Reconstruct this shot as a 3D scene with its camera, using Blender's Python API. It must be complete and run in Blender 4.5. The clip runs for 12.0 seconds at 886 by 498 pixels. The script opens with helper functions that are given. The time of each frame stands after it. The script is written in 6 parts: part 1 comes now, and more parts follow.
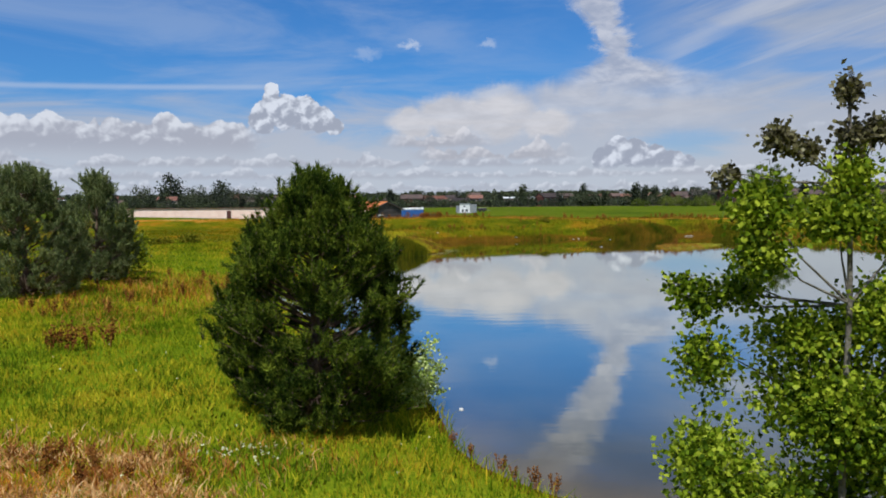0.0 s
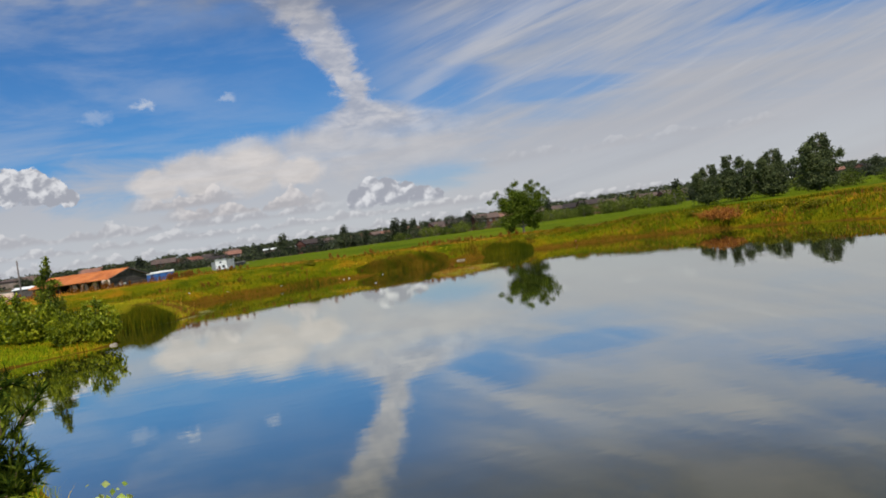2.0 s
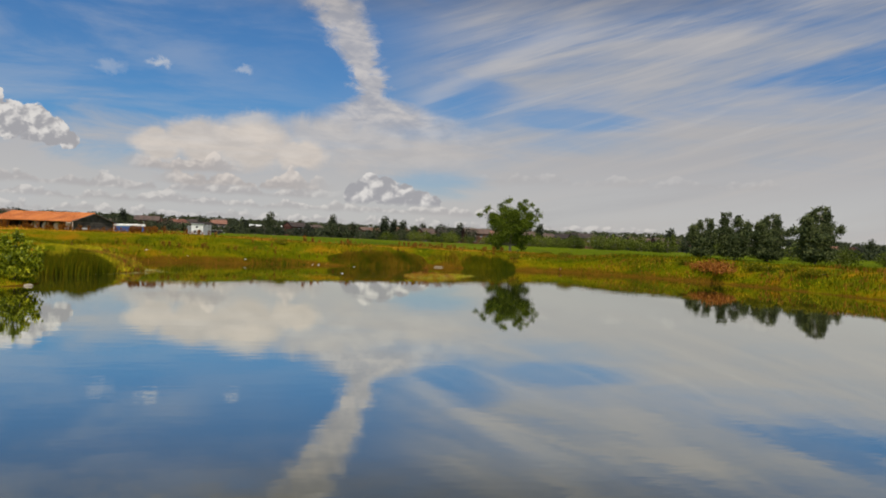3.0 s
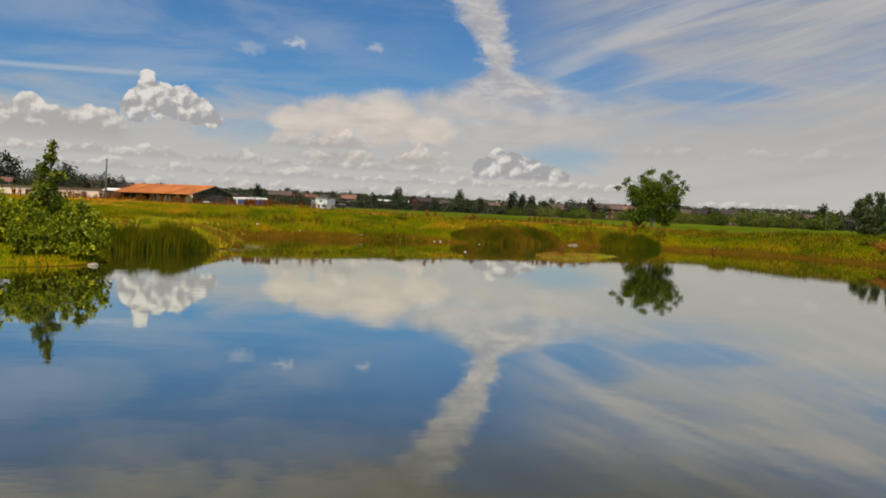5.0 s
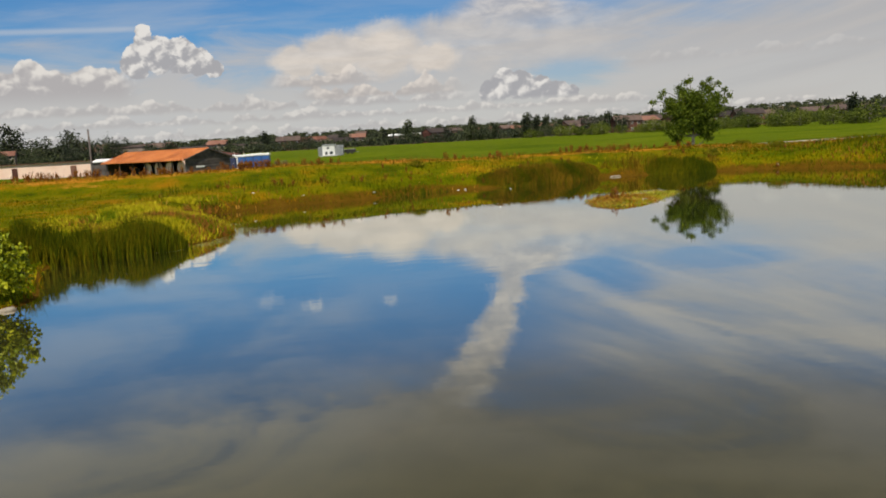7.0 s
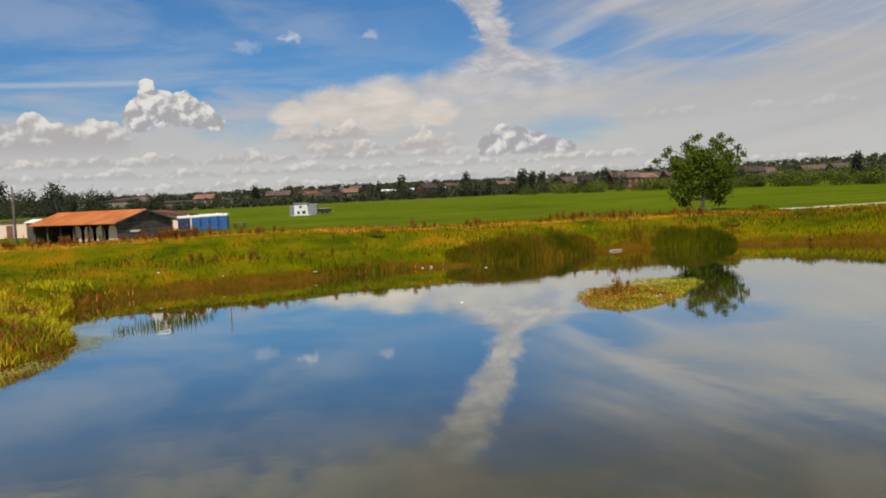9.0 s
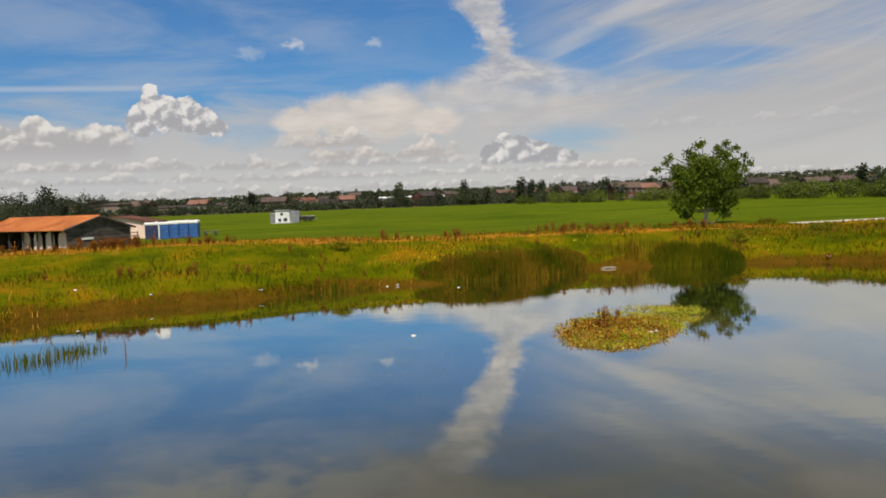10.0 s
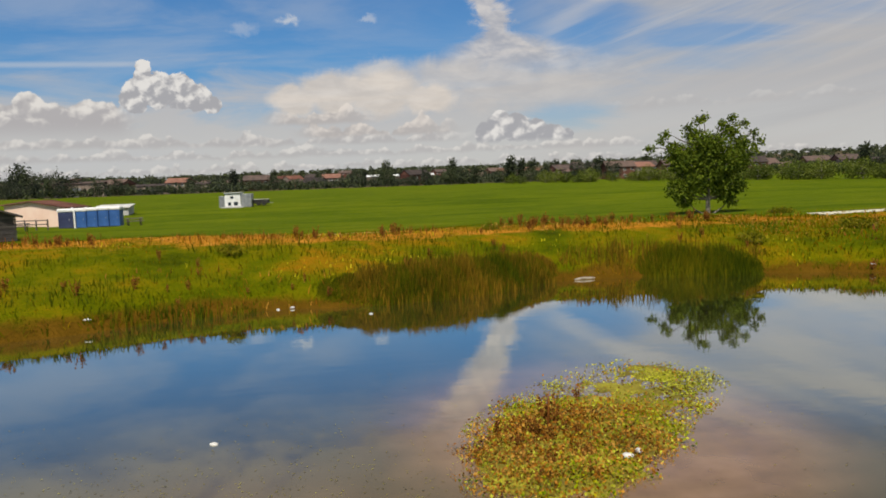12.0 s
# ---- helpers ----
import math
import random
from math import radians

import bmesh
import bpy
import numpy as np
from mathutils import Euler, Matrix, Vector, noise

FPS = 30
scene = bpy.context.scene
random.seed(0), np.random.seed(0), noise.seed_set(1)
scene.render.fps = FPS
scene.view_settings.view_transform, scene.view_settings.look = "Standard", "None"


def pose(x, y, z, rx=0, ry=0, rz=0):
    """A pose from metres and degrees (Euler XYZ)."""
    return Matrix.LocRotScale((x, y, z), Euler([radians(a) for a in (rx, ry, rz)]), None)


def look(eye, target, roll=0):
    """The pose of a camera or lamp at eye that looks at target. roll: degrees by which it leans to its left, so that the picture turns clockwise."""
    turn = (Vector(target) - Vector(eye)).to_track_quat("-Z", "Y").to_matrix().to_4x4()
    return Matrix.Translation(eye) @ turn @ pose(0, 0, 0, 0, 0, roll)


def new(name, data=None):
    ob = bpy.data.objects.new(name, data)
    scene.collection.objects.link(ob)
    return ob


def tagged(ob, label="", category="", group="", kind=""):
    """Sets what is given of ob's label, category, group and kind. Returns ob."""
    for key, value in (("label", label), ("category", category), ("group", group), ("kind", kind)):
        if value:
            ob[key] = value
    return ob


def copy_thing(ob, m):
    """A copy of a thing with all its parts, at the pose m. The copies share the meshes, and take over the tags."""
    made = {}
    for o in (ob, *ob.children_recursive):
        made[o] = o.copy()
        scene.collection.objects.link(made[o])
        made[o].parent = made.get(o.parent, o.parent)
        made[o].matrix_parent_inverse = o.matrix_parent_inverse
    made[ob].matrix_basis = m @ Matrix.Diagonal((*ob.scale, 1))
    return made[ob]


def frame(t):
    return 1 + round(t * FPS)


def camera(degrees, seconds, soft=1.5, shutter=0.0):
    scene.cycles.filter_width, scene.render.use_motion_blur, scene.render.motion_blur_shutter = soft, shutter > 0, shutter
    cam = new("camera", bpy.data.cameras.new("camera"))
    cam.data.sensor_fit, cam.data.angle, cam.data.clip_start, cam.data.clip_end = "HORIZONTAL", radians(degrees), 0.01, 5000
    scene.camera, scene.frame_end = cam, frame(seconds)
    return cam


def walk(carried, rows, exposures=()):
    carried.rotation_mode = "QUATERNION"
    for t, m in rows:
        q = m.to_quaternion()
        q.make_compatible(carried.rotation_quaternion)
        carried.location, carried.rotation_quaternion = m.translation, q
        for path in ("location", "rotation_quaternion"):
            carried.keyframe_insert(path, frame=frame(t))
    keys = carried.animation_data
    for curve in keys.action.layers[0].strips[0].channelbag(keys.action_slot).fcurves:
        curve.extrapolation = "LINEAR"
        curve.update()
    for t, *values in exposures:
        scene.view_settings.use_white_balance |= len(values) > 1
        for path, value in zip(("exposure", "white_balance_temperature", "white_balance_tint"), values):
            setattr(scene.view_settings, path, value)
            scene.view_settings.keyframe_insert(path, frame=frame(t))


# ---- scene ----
cam = camera(57.0, 12.0, soft=1.8)
PATH = [
    (0.0, -0.000, 0.000, 4.235, 86.903, 0.514, -0.028),
    (0.5, -0.105, 1.999, 4.193, 86.516, 3.015, -3.859),
    (1.0, -0.041, 4.093, 4.043, 86.264, 4.228, -8.481),
    (1.5, 0.256, 6.128, 3.833, 87.156, 5.483, -12.849),
    (2.0, 0.849, 8.095, 3.587, 88.884, 7.822, -16.699),
    (2.5, 1.813, 10.051, 3.231, 90.262, 4.399, -18.376),
    (3.0, 3.008, 12.072, 2.972, 89.513, -2.448, -17.410),
    (3.5, 3.904, 14.175, 2.855, 88.065, -9.470, -13.960),
    (5.5, 4.943, 22.852, 2.845, 87.117, 0.279, -7.176),
    (6.0, 4.840, 25.175, 3.235, 85.040, 2.346, -7.514),
    (6.5, 5.042, 27.724, 3.790, 82.304, 3.184, -7.665),
    (8.5, 8.583, 40.036, 5.015, 84.345, 3.080, -7.821),
    (9.0, 9.863, 43.243, 4.964, 86.102, 2.742, -7.784),
    (9.5, 11.263, 46.499, 4.867, 87.202, 2.530, -7.757),
    (10.0, 12.714, 49.665, 4.911, 86.673, 2.079, -7.674),
    (10.5, 14.112, 52.736, 4.968, 85.464, 1.575, -7.554),
    (11.0, 15.473, 55.841, 5.093, 84.799, 1.578, -7.545),
    (11.5, 16.820, 58.993, 5.246, 84.734, 1.804, -7.629),
    (12.0, 18.083, 62.215, 5.397, 85.101, 1.964, -8.012),
]
walk(cam, [(t, pose(x, y, z, rx, ry, rz)) for t, x, y, z, rx, ry, rz in PATH],
     exposures=[(0.0, 0.0, 5780, 10), (1.0, 0.06, 5880, 10), (2.0, -0.03, 6300, 10), (2.5, -0.10, 6650, 10), (5.5, -0.08, 7080, 9), (6.5, 0.0, 6950, 9), (9.5, 0.0, 6880, 9), (12.0, 0.0, 6880, 9)])

# ---- light: a high sun behind the way, blue sky with haze and cumulus ----
SUN_AZ, SUN_EL = -163.0, 60.0


class Nodes:
    """Short spellings for a node tree."""

    def __init__(self, tree):
        self.tree = tree
        tree.nodes.clear()

    def put(self, sock, value):
        if hasattr(value, "is_output"):
            self.tree.links.new(value, sock)
        else:
            sock.default_value = value

    def m(self, op, a, b=0.0, c=0.0):
        n = self.tree.nodes.new("ShaderNodeMath")
        n.operation = op
        for i, v in enumerate((a, b, c)):
            self.put(n.inputs[i], v)
        return n.outputs[0]

    def add(self, *v):
        out = v[0]
        for x in v[1:]:
            out = self.m("ADD", out, x)
        return out

    def mul(self, *v):
        out = v[0]
        for x in v[1:]:
            out = self.m("MULTIPLY", out, x)
        return out

    def sm(self, x, a, b, lo=0.0, hi=1.0):
        n = self.tree.nodes.new("ShaderNodeMapRange")
        n.interpolation_type = "SMOOTHSTEP"
        for i, v in enumerate((x, a, b, lo, hi)):
            self.put(n.inputs[i], v)
        return n.outputs[0]

    def xyz(self, x, y, z=0.0):
        n = self.tree.nodes.new("ShaderNodeCombineXYZ")
        for i, v in enumerate((x, y, z)):
            self.put(n.inputs[i], v)
        return n.outputs[0]

    def split(self, v):
        n = self.tree.nodes.new("ShaderNodeSeparateXYZ")
        self.put(n.inputs[0], v)
        return n.outputs

    def noise(self, vec, scale, detail=4.0, rough=0.55, warp=0.0):
        n = self.tree.nodes.new("ShaderNodeTexNoise")
        if vec is not None:
            self.put(n.inputs["Vector"], vec)
        n.inputs["Scale"].default_value, n.inputs["Detail"].default_value = scale, detail
        n.inputs["Roughness"].default_value, n.inputs["Distortion"].default_value = rough, warp
        return n.outputs["Fac"]

    def mix(self, f, a, b):
        n = self.tree.nodes.new("ShaderNodeMix")
        n.data_type = "RGBA"
        self.put(n.inputs["Factor"], f)
        for key, v in (("A", a), ("B", b)):
            sock = [i for i in n.inputs if i.name == key and i.type == "RGBA"][0]
            self.put(sock, v if hasattr(v, "is_output") else (*v, 1.0))
        return [o for o in n.outputs if o.type == "RGBA"][0]

    def ramp(self, f, stops):
        n = self.tree.nodes.new("ShaderNodeValToRGB")
        self.put(n.inputs[0], f)
        el = n.color_ramp.elements
        while len(el) < len(stops):
            el.new(0.5)
        for e, (p, c) in zip(el, stops):
            e.position, e.color = p, (*c, 1.0)
        return n.outputs[0]


def make_sky():
    world = bpy.data.worlds.new("sky")
    scene.world = world
    world.use_nodes = True
    n = Nodes(world.node_tree)
    sky = world.node_tree.nodes.new("ShaderNodeTexSky")
    sky.sky_type, sky.sun_disc = "NISHITA", False
    sky.sun_elevation, sky.sun_rotation = radians(SUN_EL), radians(SUN_AZ)
    sky.air_density, sky.dust_density, sky.ozone_density = 1.0, 0.6, 2.5
    co = world.node_tree.nodes.new("ShaderNodeTexCoord")
    x, y, z = n.split(co.outputs["Generated"])
    u = n.mul(n.m("ARCTAN2", x, y), 57.29578)
    v = n.mul(n.m("ARCSINE", z), 57.29578)

    def field(su, sv, scale=1.0, detail=4.0, rough=0.55, warp=0.0, shift=0.0):
        return n.noise(n.xyz(n.mul(u, su), n.mul(v, sv), shift), scale, detail, rough, warp)

    def blobs(spots, wob=0.5, squash=1.0, grain=1.3):
        """How near the nearest of some round heads is, 1 at its rim, rough-edged."""
        n1 = n.mul(n.add(field(grain, grain, 1.0, 6.0, 0.62, 0.4, 3.0), -0.5), wob * 2)
        n2 = n.mul(n.add(field(grain, grain, 1.0, 6.0, 0.62, 0.4, 9.0), -0.5), wob * 2)
        uu, vv = n.add(u, n1), n.add(v, n2)
        out = None
        for bu, bv, r in spots:
            du, dv = n.m("SUBTRACT", uu, bu), n.mul(n.m("SUBTRACT", vv, bv), squash)
            d = n.m("DIVIDE", n.m("SQRT", n.add(n.mul(du, du), n.mul(dv, dv))), r)
            out = d if out is None else n.m("SMOOTH_MIN", out, d, 0.12)
        return out

    col = n.mix(1.0, (0, 0, 0), sky.outputs[0])
    tint = world.node_tree.nodes.new("ShaderNodeMix")
    tint.data_type, tint.blend_type = "RGBA", "MULTIPLY"
    tint.inputs["Factor"].default_value = 1.0
    ab = [i for i in tint.inputs if i.type == "RGBA"]
    n.put(ab[0], col)
    ab[1].default_value = (0.035, 0.069, 0.104, 1.0)
    col = [o for o in tint.outputs if o.type == "RGBA"][0]
    right = n.sm(u, 4.0, 30.0)
    wisp = field(0.07, 0.42, 1.0, 6.0, 0.6, 0.8)

    def oval(cu, cv, ru, rv, soft=0.8):
        """1 inside a soft-edged oval of sky, 0 outside."""
        du, dv = n.mul(n.add(u, -cu), 1.0 / ru), n.mul(n.add(v, -cv), 1.0 / rv)
        d = n.add(n.m("SQRT", n.add(n.mul(du, du), n.mul(dv, dv))), n.mul(n.add(wisp, -0.5), 4.5))
        return n.sm(d, 1.0 + soft, 1.0 - soft)

    def billow(scale, seed, du=0.0, dv=0.0):
        """Cauliflower relief of heaped cloud, about 0.3 to 0.9."""
        wob = n.mul(n.add(field(0.9, 0.9, 1.0, 3.0, 0.5, 0.0, seed), -0.5), 0.8)
        at = n.xyz(n.add(u, wob, du + seed * 3.7), n.add(n.mul(v, 1.15), wob, dv + seed * 1.9))
        out = 1.0
        for size, share in ((1.0, 0.62), (2.2, 0.25), (4.9, 0.13)):
            t = world.node_tree.nodes.new("ShaderNodeTexVoronoi")
            t.voronoi_dimensions, t.feature = "2D", "F1"
            t.inputs["Scale"].default_value = scale * size
            n.put(t.inputs["Vector"], at)
            out = n.m("SUBTRACT", out, n.mul(t.outputs["Distance"], share))
        return out

    def relief(scale, seed, reach):
        """How far a heap's face is turned to the sun, which stands high behind."""
        return n.mul(n.m("SUBTRACT", billow(scale, seed), billow(scale, seed, -0.55 * reach, 0.85 * reach)), 0.75)

    gaps = n.m("MAXIMUM", oval(18.6, 9.6, 2.6, 1.5), n.m("MAXIMUM", oval(24.6, 8.7, 3.6, 0.9), n.mul(oval(17.0, 4.4, 2.6, 0.8), 0.7)))
    clear = n.m("SUBTRACT", 1.0, n.mul(gaps, 0.75))
    # pale haze that thickens towards the horizon and to the east
    top = n.add(n.mul(right, 4.5), 8.6)
    haze = n.m("SUBTRACT", 1.0, n.sm(n.add(v, n.mul(n.add(wisp, -0.5), 11.0)), n.mul(top, 0.42), top))
    col = n.mix(n.mul(haze, 0.90, clear), col, n.mix(n.sm(v, 1.0, 7.0), (0.60, 0.59, 0.595), (0.52, 0.505, 0.515)))
    # long cirrus streaks that rise to the east
    q = n.m("SUBTRACT", v, n.mul(u, 0.26))
    streak = n.noise(n.xyz(n.mul(u, 0.035), n.mul(q, 0.42), 4.0), 1.0, 6.0, 0.62, 0.6)
    broad = n.noise(n.xyz(n.mul(u, 0.03), n.mul(n.m("SUBTRACT", v, n.mul(u, 0.18)), 0.20), 14.0), 1.0, 5.0, 0.55, 0.5)
    cir = n.mul(n.sm(n.add(n.mul(streak, 0.36), n.mul(broad, 0.64)), 0.385, 0.62), n.sm(u, 8.0, 24.0), n.sm(v, 14.0, 23.0, 1.0, 0.2), clear)
    col = n.mix(n.mul(cir, 0.85), col, n.mix(n.sm(streak, 0.35, 0.65), (0.43, 0.445, 0.485), (0.535, 0.525, 0.535)))
    fibre = n.noise(n.xyz(n.mul(u, 0.10), n.mul(n.m("SUBTRACT", v, n.mul(u, 0.33)), 1.5), 24.0), 1.0, 5.0, 0.6, 0.5)
    col = n.mix(n.mul(n.sm(fibre, 0.50, 0.72), n.sm(u, 13.0, 22.0), n.sm(v, 4.0, 8.0), 0.26), col, (0.60, 0.60, 0.62))
    # an arm of cirrus that leaves the column eastward
    arm = n.m("ABSOLUTE", n.m("SUBTRACT", n.add(v, n.mul(n.add(fibre, -0.5), 1.6)), n.add(n.mul(u, 0.50), 2.0)))
    col = n.mix(n.mul(n.sm(arm, 1.3, 0.0), n.sm(u, 13.5, 16.5), n.sm(u, 33.0, 22.0), 0.42), col, (0.60, 0.60, 0.625))
    west = n.mul(n.sm(field(0.06, 0.30, 1.0, 6.0, 0.62, 0.5, 7.0), 0.38, 0.70), n.sm(u, 18.0, -6.0))
    col = n.mix(n.mul(west, 0.34), col, (0.50, 0.54, 0.62))
    # thin trail on the west side
    line = n.m("ABSOLUTE", n.m("SUBTRACT", v, n.add(n.mul(u, 0.031), 8.45)))
    col = n.mix(n.mul(n.sm(line, 0.28, 0.02), n.sm(u, -10.5, -13.0), 0.5), col, (0.52, 0.58, 0.68))
    # the tall torn column and its spread foot
    jag = n.mul(n.add(field(0.5, 0.9, 1.0, 6.0, 0.68, 0.6, 5.0), -0.5), 3.6)
    mid = n.m("SUBTRACT", 14.1, n.mul(v, v, 0.0195))
    wide = n.add(1.10, n.mul(n.m("MAXIMUM", n.add(v, -11.0), 0.0), 0.20), n.mul(n.m("MAXIMUM", n.m("SUBTRACT", 9.9, v), 0.0), 2.6))
    off = n.m("DIVIDE", n.m("ABSOLUTE", n.add(n.m("SUBTRACT", u, mid), jag)), wide)
    neck = n.mul(n.sm(off, 1.35, 0.35), n.sm(v, 5.6, 8.6), n.sm(v, 23.0, 15.0, 0.18, 1.0))
    torn = n.add(field(0.45, 1.1, 1.0, 6.0, 0.60, 0.3, 2.0), 0.0)
    col = n.mix(n.mul(neck, 0.85), col, n.mix(n.sm(torn, 0.34, 0.68), (0.44, 0.445, 0.49), (0.70, 0.665, 0.65)))
    # darker grey patches higher up
    high = n.noise(n.xyz(n.mul(u, 0.05), n.mul(v, 0.16), 33.0), 1.0, 5.0, 0.6, 0.6)
    grey = n.mix(n.sm(u, -6.0, 8.0), (0.46, 0.47, 0.50), n.mix(n.sm(high, 0.42, 0.66), (0.17, 0.175, 0.20), (0.32, 0.315, 0.335)))
    col = n.mix(n.mul(n.sm(high, n.sm(u, -4.0, 12.0, 0.36, 0.26), 0.58), n.sm(v, 14.0, 18.5), 0.80), col, grey)
    # small torn scraps
    for bu, bv, r, k in ((-2.2, 10.9, 0.95, 0.7), (3.2, 10.9, 0.85, 0.45), (-5.2, 10.3, 1.2, 0.28)):
        d = blobs([(bu, bv, r)], 0.9, 2.0, 1.1)
        col = n.mix(n.mul(n.sm(d, 1.05, 0.2), k), col, (0.62, 0.66, 0.73))
    # broad soft head over the far plain, and the veil that trails east from it
    body = field(0.35, 1.1, 1.0, 6.0, 0.6, 0.4, 1.0)
    d = blobs([(4.0, 7.2, 2.6), (8.5, 7.0, 3.0), (12.0, 6.2, 3.6), (16.5, 5.8, 3.2)], 1.2, 2.2, 0.45)
    col = n.mix(n.mul(n.sm(d, 1.25, 0.5), n.sm(u, 19.0, 9.0, 0.4, 0.75), clear), col, n.mix(n.sm(body, 0.3, 0.7), (0.53, 0.52, 0.535), (0.66, 0.635, 0.625)))
    d = blobs([(-2.0, 5.7, 2.0), (0.6, 6.2, 2.7), (4.0, 6.0, 2.9), (7.2, 5.6, 2.0)], 0.8, 1.7, 0.5)
    col = n.mix(n.mul(n.sm(d, 1.15, 0.62), 0.88), col, n.mix(n.sm(body, 0.3, 0.7), (0.62, 0.575, 0.545), (0.75, 0.695, 0.655)))

    # heaped rows low over the horizon: flat grey bases, heads of uneven height
    def row(colour, base, rise, pace, seed, u0, u1, scale, k, shade=(0.46, 0.455, 0.48), light=(0.76, 0.745, 0.74)):
        crest = n.mul(n.m("MAXIMUM", n.add(n.noise(n.xyz(n.mul(u, pace), seed, 0.0), 1.0, 3.0, 0.55), -0.36), 0.0), rise * 3.4)
        above = n.add(v, -base, n.mul(n.add(field(0.5, 0.5, 1.0, 2.0, 0.5, 0.0, seed), -0.5), 0.5))
        edge = n.add(crest, n.mul(n.add(billow(scale, seed), -0.50), 0.85))
        cover = n.mul(n.sm(n.m("SUBTRACT", above, edge), 0.10, -0.10), n.sm(above, -0.22, 0.14), n.sm(u, u0 - 1.2, u0 + 1.2), n.sm(u, u1 + 2.0, u1 - 2.0), k)
        lit = n.sm(n.add(n.mul(relief(scale, seed, 0.30), 1.5), n.mul(above, 0.42 / rise)), 0.02, 0.50)
        return n.mix(cover, colour, n.mix(lit, shade, light))

    col = row(col, 1.0, 0.6, 0.42, 41.0, -40.0, 34.0, 0.95, 0.60)
    col = row(col, 1.9, 0.7, 0.33, 42.0, -36.0, 22.0, 0.75, 0.66)
    col = row(col, 2.7, 0.9, 0.30, 43.0, -30.0, 9.0, 0.60, 0.78)
    col = row(col, 3.25, 1.3, 0.36, 44.0, -1.5, 8.5, 0.50, 0.85, (0.47, 0.45, 0.46), (0.78, 0.73, 0.70))
    col = row(col, 4.1, 1.2, 0.40, 45.0, -3.5, 3.0, 0.50, 0.85, (0.47, 0.45, 0.46), (0.78, 0.73, 0.70))
    col = row(col, 4.3, 0.8, 0.35, 46.0, 20.0, 40.0, 0.45, 0.25)
    # wall of cumulus to the west
    hump = n.noise(n.xyz(n.mul(u, 0.30), 0.0, 2.0), 1.0, 2.0, 0.5)
    rim = n.add(5.35, n.mul(n.m("ABSOLUTE", n.add(hump, -0.5)), 5.5), n.mul(n.add(billow(0.6, 3.0), -0.50), 0.7))
    wall = n.mul(n.sm(n.m("SUBTRACT", v, rim), 0.09, -0.07), n.sm(v, 3.0, 4.5), n.sm(u, -12.0, -13.6))
    puff = n.sm(n.add(n.mul(relief(0.6, 3.0, 0.36), 1.6), n.mul(n.add(v, -4.4), 0.30)), 0.0, 0.55)
    col = n.mix(wall, col, n.mix(puff, (0.45, 0.445, 0.475), (0.76, 0.745, 0.74)))
    # the great tower and the smaller one to its east
    for spots, foot, seed, size in (
        ([(-11.65, 7.85, 0.50), (-11.75, 7.2, 0.66), (-11.9, 6.5, 0.9), (-12.3, 5.9, 0.95), (-10.9, 6.4, 1.2), (-9.5, 6.35, 1.2), (-8.4, 5.95, 0.95), (-7.4, 5.45, 0.62)], 4.85, 30.0, 0.80),
        ([(11.3, 3.0, 0.95), (12.1, 3.6, 1.0), (13.3, 3.35, 1.0), (14.5, 3.05, 0.9), (15.8, 2.85, 0.75), (16.7, 2.7, 0.5)], 2.55, 31.0, 0.62),
    ):
        d = n.m("SUBTRACT", blobs(spots, 0.30, 1.0, 1.3), n.mul(n.add(billow(size, seed), -0.55), 0.36))
        tower = n.mul(n.sm(d, 1.03, 0.93), n.sm(v, foot - 0.30, foot + 0.15))
        form = n.add(n.mul(relief(size, seed, 0.48), 1.7), n.mul(n.add(v, -foot), 0.13), n.mul(n.add(field(0.8, 0.8, 1.0, 5.0, 0.6, 0.5, seed), -0.5), 0.7))
        col = n.mix(tower, col, n.mix(n.sm(form, 0.0, 0.52), (0.40, 0.41, 0.455), (0.78, 0.775, 0.785)))
    bg = world.node_tree.nodes.new("ShaderNodeBackground")
    n.put(bg.inputs["Color"], col)
    bg.inputs["Strength"].default_value = 0.94
    out = world.node_tree.nodes.new("ShaderNodeOutputWorld")
    n.tree.links.new(bg.outputs[0], out.inputs[0])


make_sky()
sun = new("sun", bpy.data.lights.new("sun", "SUN"))
sun.data.energy, sun.data.angle, sun.data.color = 5.0, radians(0.53), (1.0, 0.95, 0.86)
sa, se = radians(SUN_AZ), radians(SUN_EL)
sun.matrix_world = look((math.sin(sa) * math.cos(se) * 100, math.cos(sa) * math.cos(se) * 100, math.sin(se) * 100), (0, 0, 0))

# ---- materials ----


